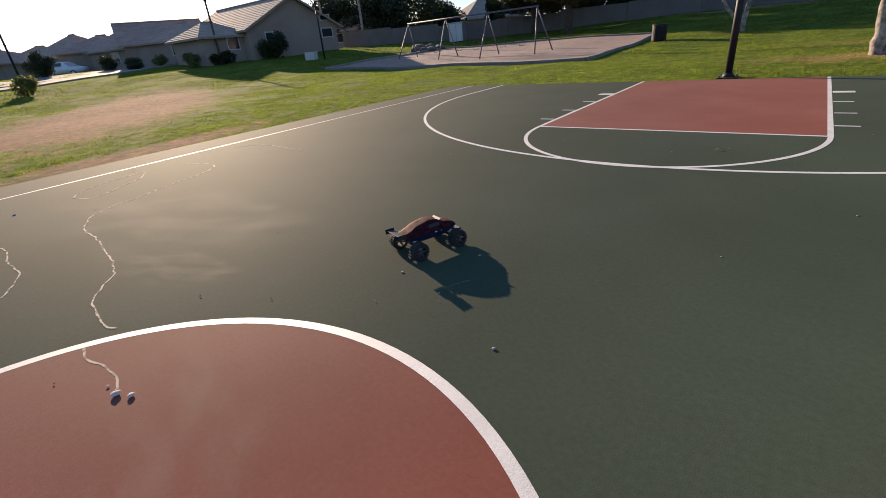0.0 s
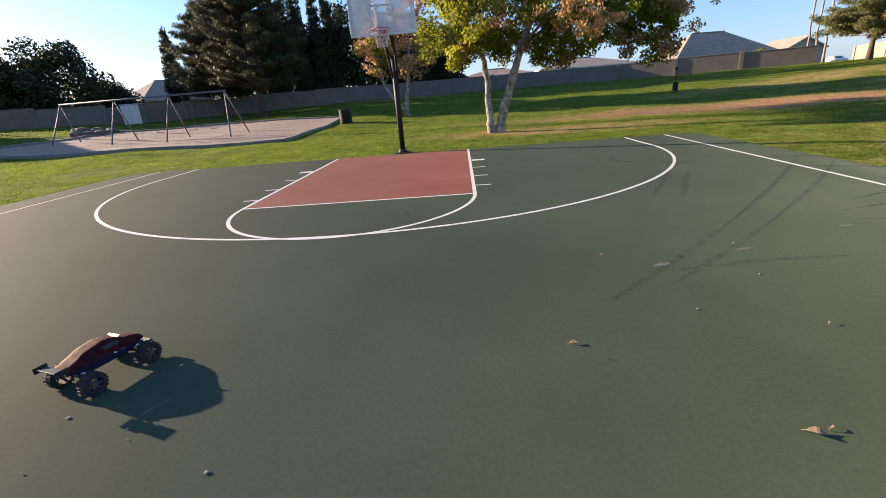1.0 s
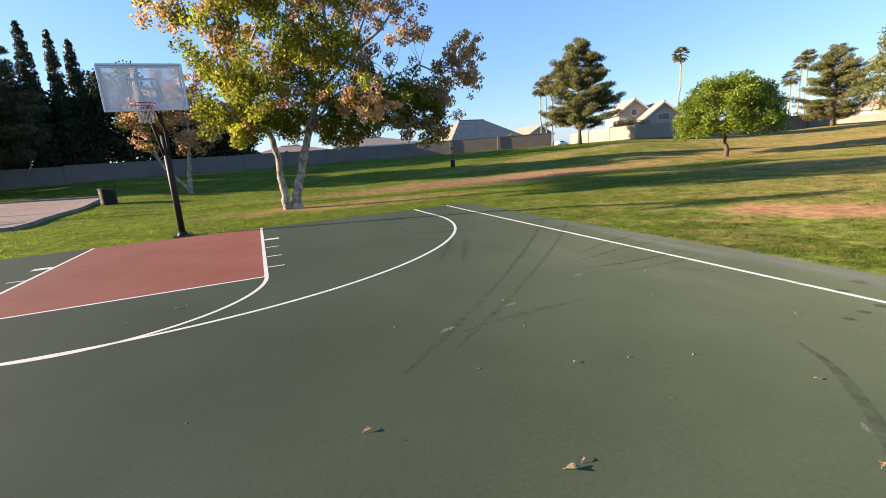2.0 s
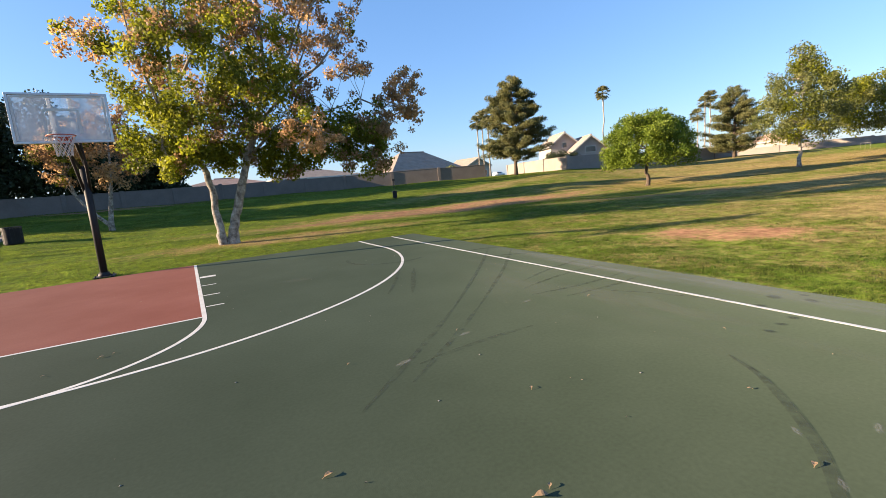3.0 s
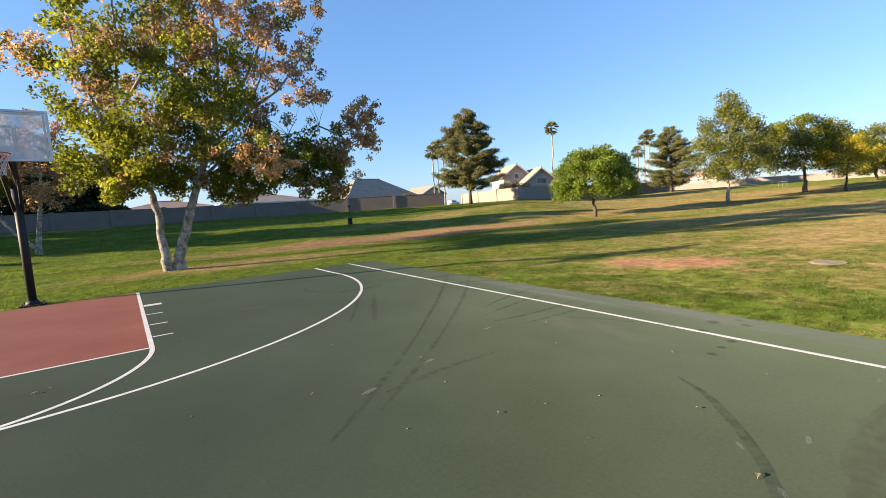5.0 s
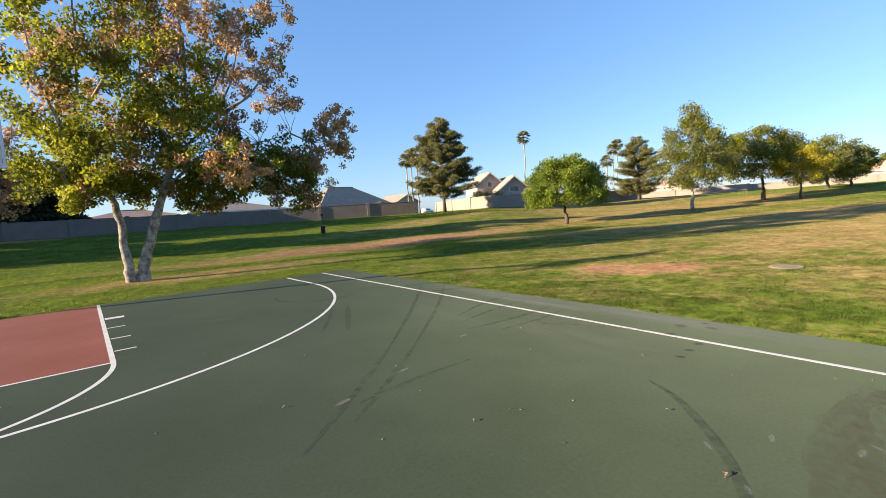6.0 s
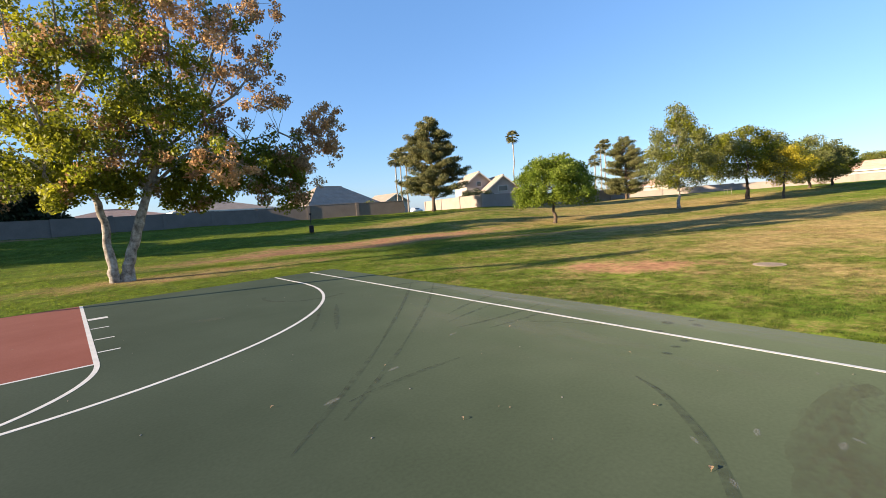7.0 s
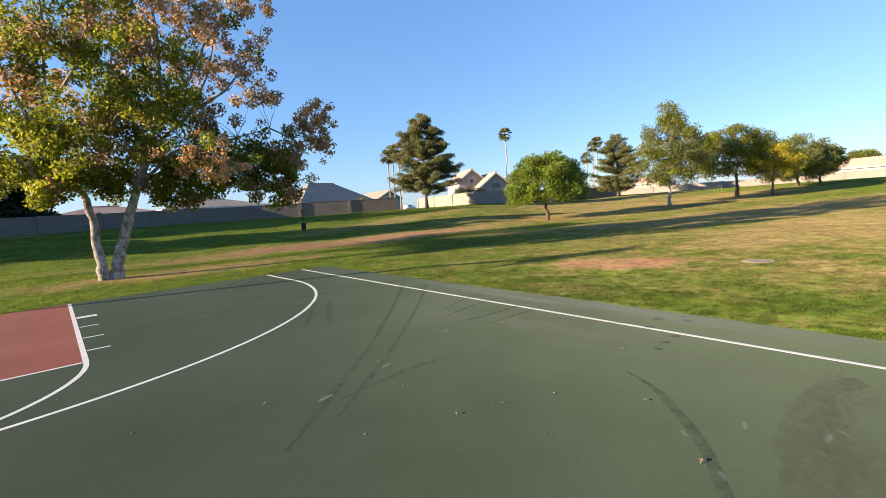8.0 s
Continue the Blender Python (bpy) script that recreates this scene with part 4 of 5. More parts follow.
def ground_strip(bm, pts, width, lift, thick):
    rows = []
    for i, (x, y) in enumerate(pts):
        a, b = pts[max(0, i - 1)], pts[min(len(pts) - 1, i + 1)]
        d = Vector((b[0] - a[0], b[1] - a[1], 0)).normalized()
        s = Vector((-d.y, d.x, 0)) * width / 2
        row = []
        for sg, q in ((1, lift), (-1, lift), (-1, lift - thick), (1, lift - thick)):
            p = Vector((x, y, 0)) + s * sg
            row.append(bm.verts.new((p.x, p.y, float(height(p.x, p.y)) + q)))
        rows.append(row)
    for r, t in zip(rows[:-1], rows[1:]):
        for k in range(4):
            bm.faces.new((r[k], t[k], t[(k + 1) % 4], r[(k + 1) % 4]))
    bm.faces.new(rows[0]), bm.faces.new(rows[-1][::-1])
    return bm


def course(a, b, n):
    return [(a[0] + (b[0] - a[0]) * i / n, a[1] + (b[1] - a[1]) * i / n) for i in range(n + 1)]


ROAD = course(P(-100, 52), P(-78, 54), 8) + course(P(-78, 54), P(-63, 72), 8)[1:]
tagged(part("road", ground_strip(bmesh.new(), ROAD, 7.0, 0.06, 0.3), M_ASPHALT), "sun-bleached residential street beside the lawn", "road", kind="structure")
WALK = course(P(-100, 46.5), P(-78, 48.5), 8) + course(P(-78, 48.5), P(-65, 60), 6)[1:] + course(P(-65, 60), P(-60, 56), 3)[1:]
tagged(part("pavement_walk", ground_strip(bmesh.new(), WALK, 1.5, 0.10, 0.3), M_CONC), "pale concrete pavement along the street", "pavement", kind="structure")
M_WHITE_CAR = material("white_car_paint", (0.648, 0.648, 0.648), rough=0.25)
M_TYRE = material("black_rubber", (0.015, 0.015, 0.016), (0.025, 0.025, 0.026), scale=30, rough=0.85, bump=0.3, bump_scale=120)


def parked_car(m, label, group):
    c = thing("parked_car", m, label, "car", group)
    prof = [(-2.3, 0.35), (2.3, 0.35), (2.35, 0.75), (2.2, 0.95), (1.25, 1.05), (0.45, 1.62), (-1.9, 1.68), (-2.3, 1.1), (-2.35, 0.7)]
    bm = bmesh.new()
    sides = [[bm.verts.new((x, s * (0.9 if z < 1.1 else 0.74), z)) for x, z in prof] for s in (-1, 1)]
    bm.faces.new(sides[0]), bm.faces.new(sides[1][::-1])
    for i in range(len(prof)):
        j = (i + 1) % len(prof)
        bm.faces.new((sides[0][i], sides[1][i], sides[1][j], sides[0][j]))
    bmesh.ops.bevel(bm, geom=list(bm.edges), offset=0.05, segments=2, affect="EDGES")
    part("body", bm, M_WHITE_CAR, c, smooth=True)
    for s in (-1, 1):
        bm = bmesh.new()
        for x0, x1 in ((-1.75, -0.75), (-0.65, 0.35)):
            box(bm, x1 - x0, 0.02, 0.38, pose((x0 + x1) / 2, s * 0.81, 1.36, s * 17, 0, 0), 0.005)
        part("side_window", bm, M_GLASS, c)
        for x in (-1.45, 1.45):
            w = part("wheel", tube(bmesh.new(), [(x, s * 0.72, 0.33), (x, s * 0.92, 0.33)], 0.33, 20), M_TYRE, c, smooth=False)
            part("rim", tube(bmesh.new(), [(x, s * 0.90, 0.33), (x, s * 0.935, 0.33)], 0.2, 14), M_ALU, w)
    part("windscreen", box(bmesh.new(), 0.02, 1.3, 0.75, pose(0.9, 0, 1.32, 0, -52, 0), 0.005), M_GLASS, c)
    return c


car = parked_car(ground_pose(*P(-75.5, 74), 40), "white minivan parked on the street", "parked cars")
copy_thing(car, ground_pose(*P(37.2, 150), 15))

# ---- playground ----
M_CHIPS = material("bark_chips", (0.224, 0.133, 0.098), (0.322, 0.21, 0.164), scale=2.0, rough=0.95, bump=0.8, bump_scale=30, fine=0.25, fine_scale=18)
SAND = [(-7.0, 9.2), (-7.8, 25.5), (-18, 27), (-27, 25), (-27, 10.2)]
bm = bmesh.new()
vs = [bm.verts.new((x, y, float(height(x, y)) + 0.05)) for x, y in SAND]
bm.faces.new(vs)
bmesh.ops.triangulate(bm, faces=bm.faces[:])
bmesh.ops.subdivide_edges(bm, edges=bm.edges[:], cuts=9, use_grid_fill=True)
for v in bm.verts:
    v.co.z = float(height(v.co.x, v.co.y)) + 0.05
tagged(part("ground_playground", bm, M_CHIPS), "brown bark-chip surface under the swings", "play surface", kind="structure")
kerb = thing("kerb_playground", pose(0, 0, 0), "raised concrete kerb edging the play surface", "kerb", kind="structure")
for a, b in zip(SAND, SAND[1:] + SAND[:1]):
    part("kerb_length", ground_strip(bmesh.new(), course(a, b, 10), 0.2, 0.16, 0.4), M_CONC, kerb)
M_GALV = material("galvanised_steel", (0.0595, 0.0723, 0.102), (0.0935, 0.106, 0.14), scale=6, rough=0.6, metal=0.0)


def swing_set():
    a, b = Vector((-24.3, 16.9)), Vector((-13.0, 16.4))
    mid = (a + b) / 2
    g0 = float(height(mid.x, mid.y)) + 0.05
    L = (b - a).length
    s = thing("swing_set", pose(mid.x, mid.y, g0, 0, 0, math.degrees(math.atan2(b.y - a.y, b.x - a.x))), "long galvanised swing set with four pairs of legs", "swing set")
    H = 2.75
    part("top_beam", tube(bmesh.new(), [(-L / 2 - 0.1, 0, H), (L / 2 + 0.1, 0, H)], 0.05, 10), M_GALV, s, smooth=True)
    for i in range(4):
        x = -L / 2 + L * i / 3
        lean = (-0.5, 0, 0, 0.5)[i]
        for sy in (-1, 1):
            part("leg", tube(bmesh.new(), [(x, 0, H), (x + lean, sy * 1.25, -0.05)], 0.04, 8), M_GALV, s, smooth=True)
    for i in range(3):
        for k in (0.3, 0.7):
            x = -L / 2 + L * (i + k) / 3
            seat = part("swing_seat", box(bmesh.new(), 0.46, 0.16, 0.025, pose(x, 0, 0.55), 0.01), M_BLACK, s, "black rubber seat")
            for sx in (-1, 1):
                part("chain", tube(bmesh.new(), [(x + sx * 0.22, 0, 0.56), (x + sx * 0.25, 0, H)], 0.008, 4), M_GALV, seat)
    return s


swing_set()


def litter_bin(m, label, h=0.95, r=0.36):
    t = thing("litter_bin", m, label, "litter bin")
    bm = bmesh.new()
    tube(bm, [(0, 0, 0.0), (0, 0, 0.05)], [r * 0.9, r * 0.95], 24)
    tube(bm, [(0, 0, 0.05), (0, 0, h * 0.92)], r * 0.86, 24)
    part("liner", bm, M_BLACK, t)
    bm = bmesh.new()
    for k in range(24):
        box(bm, 0.012, 0.07, h - 0.1, pose(0, 0, 0, 0, 0, 15 * k) @ pose(r, 0, h / 2))
    part("slat_ring", bm, M_BLACK, t)
    part("rim_ring", tube(bmesh.new(), [(r * math.cos(a), r * math.sin(a), h - 0.03) for a in [2 * math.pi * i / 24 for i in range(24)]], 0.03, 8, closed=True), M_BLACK, t, smooth=True)
    return t


litter_bin(spot(-14.0, 33.5), "black steel litter bin on the lawn beside the play kerb", 0.95, 0.42)


def bag_station(m):
    t = thing("dog_waste_station", m, "small dark green waste bin on a thin post", "waste bin")
    part("post", tube(bmesh.new(), [(0, 0, -0.1), (0, 0, 1.75)], 0.03, 8), M_BLACK, t)
    part("bin_body", box(bmesh.new(), 0.36, 0.36, 0.6, pose(0, 0.16, 0.42), 0.04), M_BLACK, t)
    part("bag_box", box(bmesh.new(), 0.2, 0.08, 0.16, pose(0, 0.05, 1.65), 0.02), M_BLACK, t)
    return t


bag_station(spot(24.0, 39, 160))


def solar_lamp(m, h, group="solar lamps"):
    t = thing("solar_lamp", m, "thin dark lamp post with a flat solar panel on top", "lamp post", group)
    part("post", tube(bmesh.new(), [(0, 0, -0.2), (0, 0, h)], [0.075, 0.05], 10), M_BLACK, t, smooth=True)
    part("solar_panel", box(bmesh.new(), 1.7, 0.8, 0.05, pose(0, 0, h + 0.1, 18, 0, 0), 0.01), M_BLACK, t)
    part("lamp_head", box(bmesh.new(), 0.5, 0.16, 0.08, pose(0.35, 0, h - 0.45), 0.02), M_BLACK, t)
    return t


def lamp_post(m, h):
    t = thing("lamp_post", m, "bare tapered lamp post with a small head", "lamp post")
    part("post", tube(bmesh.new(), [(0, 0, -0.2), (0, 0, 0.5), (0, 0, h)], [0.16, 0.11, 0.08], 10), M_BARK_DARK, t, smooth=True)
    part("lamp_head", tube(bmesh.new(), [(0, 0, h - 0.05), (0, 0, h + 0.15), (0, 0, h + 0.4), (0, 0, h + 0.45)], [0.1, 0.2, 0.17, 0.05], 12), M_BLACK, t, smooth=True)
    return t


lamp_post(spot(-62.0, 51), 5.4)
solar_lamp(spot(-51.2, 45, 30), 5.0)
solar_lamp(spot(-79.0, 42, 60), 5.6)
ub = thing("utility_box", spot(-52.6, 46, 20), "low pale utility box standing on the lawn", "utility box")
part("body", box(bmesh.new(), 1.0, 0.6, 0.62, pose(0, 0, 0.31), 0.03), M_TRIM, ub)
part("lid", box(bmesh.new(), 1.06, 0.66, 0.06, pose(0, 0, 0.65), 0.02), M_TRIM, ub)
ub2 = thing("utility_cabinet", spot(-35.6, 57, 10), "pale blue-grey cabinet standing before the block wall", "utility cabinet")
part("body", box(bmesh.new(), 1.7, 1.2, 1.9, pose(0, 0, 0.95), 0.04), M_ALU, ub2)
part("roof_plate", box(bmesh.new(), 1.84, 1.34, 0.08, pose(0, 0, 1.94), 0.02), M_ALU, ub2)
mh = thing("manhole_cover", pose(12.8, -10.11, float(height(12.8, -10.11)) + 0.0), "round pale concrete access cover set in dry grass", "manhole cover")
part("collar", tube(bmesh.new(), [(0, 0, -0.15), (0, 0, 0.012)], 0.29, 28), material("worn_concrete_ring", (0.14, 0.115, 0.0875), (0.189, 0.158, 0.122), scale=4, rough=0.95, fine=0.15, fine_scale=20), mh)
part("lid", tube(bmesh.new(), [(0, 0, 0.0), (0, 0, 0.018)], 0.22, 28), material("cast_iron", (0.084, 0.0665, 0.049), (0.126, 0.101, 0.077), scale=8, rough=0.85), mh)
tr = thing("training_frame", spot(72.9, 70, 60), "small white tube frame standing on the far lawn", "frame")
for x in (-0.6, 0.0, 0.6):
    part("upright", tube(bmesh.new(), [(x, 0, -0.1), (x, 0, 0.75)], 0.012, 8), M_BARK, tr)
part("crossbar", tube(bmesh.new(), [(-0.62, 0, 0.75), (0.62, 0, 0.75)], 0.012, 8), M_BARK, tr)

# rocks at the outlet beside the play surface
M_ROCK = material("brown_boulder", (0.091, 0.07, 0.0595), (0.182, 0.147, 0.126), scale=3, rough=0.95, bump=0.8, bump_scale=9, fine=0.2, fine_scale=14)
rk = random.Random(44)
for i in range(11):
    az, d, q = rk.uniform(-41.0, -36.2), rk.uniform(45.5, 50), rk.uniform(0.25, 0.6)
    bm = bmesh.new()
    bmesh.ops.create_icosphere(bm, subdivisions=2, radius=q)
    for v in bm.verts:
        v.co *= 1 + 0.28 * noise.noise(v.co * (1.6 / q) + Vector((i * 3.1, 0, 0)))
        v.co.z *= 0.6
    ob = part("boulder", bm, M_ROCK)
    ob.matrix_world = spot(az, d, rk.uniform(0, 180)) @ pose(0, 0, q * 0.22)
    tagged(ob, "weathered brown boulder lying beside the play surface", "boulder", "boulders by the play surface")

# ---- radio-controlled truck on the court ----
M_TRUCK_RED = material("red_patterned_shell", (0.085, 0.010, 0.012), (0.008, 0.006, 0.009), scale=24, rough=0.75, bump=0.12, bump_scale=30, spec=0.08)
M_TRUCK_BLUE = material("dark_blue_shell", (0.010, 0.011, 0.03), (0.015, 0.015, 0.045), scale=6, rough=0.75, spec=0.08)
M_RIM = material("dark_grey_rim", (0.05, 0.05, 0.055), (0.08, 0.08, 0.085), scale=30, rough=0.4)
M_PLASTIC = material("black_plastic", (0.012, 0.012, 0.013), (0.02, 0.02, 0.021), scale=20, rough=0.5)


def toy_truck(m):
    t = thing("toy_truck", m, "radio-controlled monster truck with red and blue shell and knobbly tyres", "toy truck")
    # shell: sections along x from tail to nose: x, half width at the sill, sill z, half width at the top, top z
    sec = [(-0.27, 0.085, 0.165, 0.07, 0.195), (-0.20, 0.095, 0.15, 0.075, 0.22), (-0.10, 0.105, 0.135, 0.075, 0.255), (0.0, 0.11, 0.13, 0.07, 0.27),
           (0.08, 0.11, 0.13, 0.075, 0.255), (0.14, 0.105, 0.135, 0.085, 0.225), (0.22, 0.09, 0.15, 0.075, 0.20), (0.265, 0.07, 0.155, 0.055, 0.18)]
    bm = bmesh.new()
    rows = []
    fine = []
    for a, b in zip(sec[:-1], sec[1:]):
        fine += [tuple(p + (q - p) * i / 4 for p, q in zip(a, b)) for i in range(4)]
    for i, (x, w0, z0, w1, z1) in enumerate(fine + [sec[-1]]):
        cw = noise.noise(Vector((i * 0.8, 0, 0)))
        w0, w1, z1 = w0 + 0.006 * cw, w1 * (1 + 0.10 * cw), z1 + 0.009 * noise.noise(Vector((i * 0.7, 5, 0)))
        zm = z0 + (z1 - z0) * 0.45
        ring = ((x, -w0, z0), (x, -w0 * 1.08, zm), (x, -w1, z1), (x, -w1 * 0.5, z1 + 0.006), (x, 0, z1 + 0.001), (x, w1 * 0.5, z1 + 0.006), (x, w1, z1), (x, w0 * 1.08, zm), (x, w0, z0))
        rows.append([bm.verts.new(Vector(v) + noise.noise_vector(Vector(v) * 26) * 0.005) for v in ring])
    for a, b in zip(rows[:-1], rows[1:]):
        for k in range(8):
            f = bm.faces.new((a[k], b[k], b[k + 1], a[k + 1]))
            f.material_index = 1 if k in (0, 7) else 0
    for r in (rows[0][::-1], rows[-1]):
        bm.faces.new(r)
    shell = part("shell", bm, [M_TRUCK_RED, M_TRUCK_BLUE], t, "red and dark blue painted shell", smooth=True)
    for s in (-1, 1):
        bm = bmesh.new()
        for i in range(4):
            box(bm, 0.014, 0.002, 0.012, pose(0.02 + i * 0.02, s * 0.1165, 0.178, s * 6, 0, 0))
        part("side_mark", bm, M_LINE, shell, "pale bars on the flank")
        part("side_glass", box(bmesh.new(), 0.11, 0.004, 0.03, pose(0.02, s * 0.094, 0.235, s * 38, 0, 0), 0.001), M_PLASTIC, shell)
    part("wind_screen", box(bmesh.new(), 0.004, 0.12, 0.05, pose(0.10, 0, 0.247, 0, 62, 0), 0.001), M_PLASTIC, shell)
    bm = bmesh.new()
    box(bm, 0.40, 0.075, 0.03, pose(0, 0, 0.105), 0.008)
    box(bm, 0.12, 0.10, 0.05, pose(-0.03, 0, 0.135), 0.008)
    part("chassis", bm, M_PLASTIC, t)
    bm = bmesh.new()
    box(bm, 0.05, 0.16, 0.025, pose(0.30, 0, 0.10, 0, -15, 0), 0.008)
    tube(bm, [(0.2, 0, 0.1), (0.3, 0, 0.10)], 0.014, 6)
    part("bumper", bm, M_PLASTIC, t)
    bm = bmesh.new()
    box(bm, 0.07, 0.22, 0.008, pose(-0.315, 0, 0.225, 0, 12, 0), 0.003)
    for s in (-1, 1):
        box(bm, 0.085, 0.006, 0.045, pose(-0.315, s * 0.11, 0.222), 0.002)
        tube(bm, [(-0.21, s * 0.04, 0.15), (-0.30, s * 0.04, 0.222)], 0.007, 5)
    part("rear_wing", bm, M_PLASTIC, t)
    for x in (-0.205, 0.205):
        for s in (-1, 1):
            part("suspension_arm", tube(bmesh.new(), [(x * 0.8, s * 0.03, 0.105), (x, s * 0.14, 0.08)], 0.011, 6), M_PLASTIC, t)
            bm = bmesh.new()
            tube(bm, [(x * 0.85, s * 0.045, 0.20), (x * 0.95, s * 0.11, 0.095)], 0.012, 8)
            for q in range(6):
                f = 0.2 + q * 0.11
                p = Vector((x * 0.85, s * 0.045, 0.20)).lerp(Vector((x * 0.95, s * 0.11, 0.095)), f)
                box(bm, 0.036, 0.012, 0.007, Matrix.Translation(p))
            part("shock_absorber", bm, M_ALU, t, "metal spring damper")
            y = s * 0.175
            bm = bmesh.new()
            R, w = 0.078, 0.042
            ring = [(R * 0.62, -w), (R * 0.9, -w * 0.98), (R, -w * 0.6), (R, w * 0.6), (R * 0.9, w * 0.98), (R * 0.62, w)]
            n = 28
            vs = [[bm.verts.new((x + r * math.cos(2 * math.pi * i / n), y + o, R + r * math.sin(2 * math.pi * i / n))) for r, o in ring] for i in range(n)]
            for i in range(n):
                a, b = vs[i], vs[(i + 1) % n]
                for k in range(len(ring)):
                    kk = (k + 1) % len(ring)
                    bm.faces.new((a[k], b[k], b[kk], a[kk]))
            for i in range(20):
                a = 2 * math.pi * (i + 0.25) / 20
                for o in (-0.5, 0.5):
                    aa = a + (0.15 if o > 0 else 0)
                    box(bm, 0.014, w * 0.8, 0.009, pose(x, y + o * w, R) @ Matrix.Rotation(-aa, 4, "Y") @ pose(R * 1.0, 0, 0, 0, 90, 0))
            wheel = part("wheel", bm, M_TYRE, t, "knobbly black rubber tyre")
            bm = bmesh.new()
            tube(bm, [(x, y - w * 0.85, R), (x, y + w * 0.85, R)], R * 0.2, 10)
            for q in range(6):
                box(bm, R * 0.62, w * 0.5, 0.012, pose(x, y + s * w * 0.5, R) @ Matrix.Rotation(q * math.pi / 3, 4, "Y") @ pose(R * 0.31, 0, 0))
            part("rim", bm, M_RIM, wheel, "dark grey spoked rim")
    return t


toy_truck(pose(-0.55, -10.53, 0.002, 0, 0, 72) @ Matrix.Diagonal((0.84, 0.84, 0.84, 1)))

# ---- marks on the court ----
def stain_material(name, color, low, high, scale, dense):
    m = bpy.data.materials.new(name)
    m.use_nodes = True
    n, l = m.node_tree.nodes, m.node_tree.links
    b = n["Principled BSDF"]
    b.inputs["Base Color"].default_value, b.inputs["Roughness"].default_value = (*color, 1), 0.8
    t, mix, tr, mr, co = n.new("ShaderNodeTexNoise"), n.new("ShaderNodeMixShader"), n.new("ShaderNodeBsdfTransparent"), n.new("ShaderNodeMapRange"), n.new("ShaderNodeTexCoord")
    t.inputs["Scale"].default_value, t.inputs["Detail"].default_value = scale, 6.0
    mr.inputs[1].default_value, mr.inputs[2].default_value, mr.inputs[3].default_value, mr.inputs[4].default_value = low, high, 0.0, dense
    l.new(co.outputs["Object"], t.inputs["Vector"]), l.new(t.outputs["Fac"], mr.inputs[0]), l.new(mr.outputs[0], mix.inputs[0])
    l.new(tr.outputs[0], mix.inputs[1]), l.new(b.outputs[0], mix.inputs[2]), l.new(mix.outputs[0], n["Material Output"].inputs["Surface"])
    return m


M_SKID = stain_material("tyre_rubber_mark", (0.02, 0.022, 0.02), 0.32, 0.72, 11, 0.34)
M_SKID_FAINT = stain_material("faint_tyre_mark", (0.025, 0.027, 0.024), 0.38, 0.75, 9, 0.34)
M_CRUST = stain_material("pale_mineral_crust", (0.413, 0.375, 0.307), 0.30, 0.55, 14, 0.7)
M_DUST = stain_material("dust_film", (0.315, 0.285, 0.225), 0.42, 0.75, 3, 0.35)


def bow(a, b, sag, n=14):
    a, b = Vector(a), Vector(b)
    s = Vector((-(b - a).y, (b - a).x)).normalized()
    return [tuple(a.lerp(b, i / n) + s * sag * math.sin(math.pi * i / n)) for i in range(n + 1)]


def wiggle(pts, step, amp, seed):
    """A smooth line through points, with a ragged course."""
    out = []
    P4 = [pts[0]] + list(pts) + [pts[-1]]
    for i in range(len(pts) - 1):
        p0, p1, p2, p3 = (Vector((*q, 0)) for q in P4[i:i + 4])
        n = max(3, int((p2 - p1).length / step))
        for k in range(n):
            f = k / n
            p = 0.5 * (2 * p1 + (p2 - p0) * f + (2 * p0 - 5 * p1 + 4 * p2 - p3) * f * f + (3 * p1 - p0 - 3 * p2 + p3) * f ** 3)
            w = noise.noise_vector(p * 2.2 + Vector((seed, 0, 0))) * amp + noise.noise_vector(p * 9 + Vector((0, seed, 0))) * amp * 0.35
            out.append((p.x + w.x, p.y + w.y))
    return out + [tuple(pts[-1])]


def mark(name, pts, width, mat, label, category, z=0.0005):
    return tagged(part(name, ribbon(bmesh.new(), pts, width, -0.003, 0.0024 + 0.4 * z), mat), label, category, kind="stuff")


SKIDS = [((7.75, -5.23), (4.76, -8.34), 0.06, 0.065, 0), ((7.51, -4.73), (4.5, -8.17), 0.04, 0.065, 0), ((4.76, -8.34), (3.2, -9.7), 0.02, 0.06, 1), ((4.5, -8.17), (2.7, -9.9), 0.02, 0.06, 1), ((5.35, -5.37), (4.49, -7.06), 0.0, 0.09, 0), ((5.18, -5.09), (4.21, -6.82), 0.03, 0.05, 0),
         ((6.0, -7.72), (7.6, -7.28), 0.08, 0.05, 0), ((5.7, -8.08), (7.5, -7.83), 0.08, 0.05, 0), ((5.55, -8.41), (7.3, -8.45), -0.08, 0.05, 0), ((5.8, -8.78), (7.2, -8.76), -0.06, 0.05, 0),
         ((3.4, -9.42), (4.75, -9.33), 0.04, 0.06, 1), ((7.0, -4.6), (7.9, -4.9), 0.1, 0.10, 0), ((6.9, -5.6), (7.8, -6.1), 0.05, 0.08, 0)]
for i, (a, b, sag, w, faint) in enumerate(SKIDS):
    mark("tyre_mark", bow(a, b, sag, 24), [w * (0.25 + 0.75 * min(1, 4 * k / 24, 4 * (24 - k) / 24)) * (0.85 + 0.3 * noise.noise(Vector((k * 0.4, i, 0)))) for k in range(25)], M_SKID_FAINT if faint else M_SKID, "dark rubber tyre mark on the green court", "tyre mark", 0.0004 * i)
mark("tyre_mark", arc(5.6, -3.6, 0.9, 150, 300, 24), 0.07, M_SKID_FAINT, "faint curved tyre mark near the court corner", "tyre mark", 0.0055)
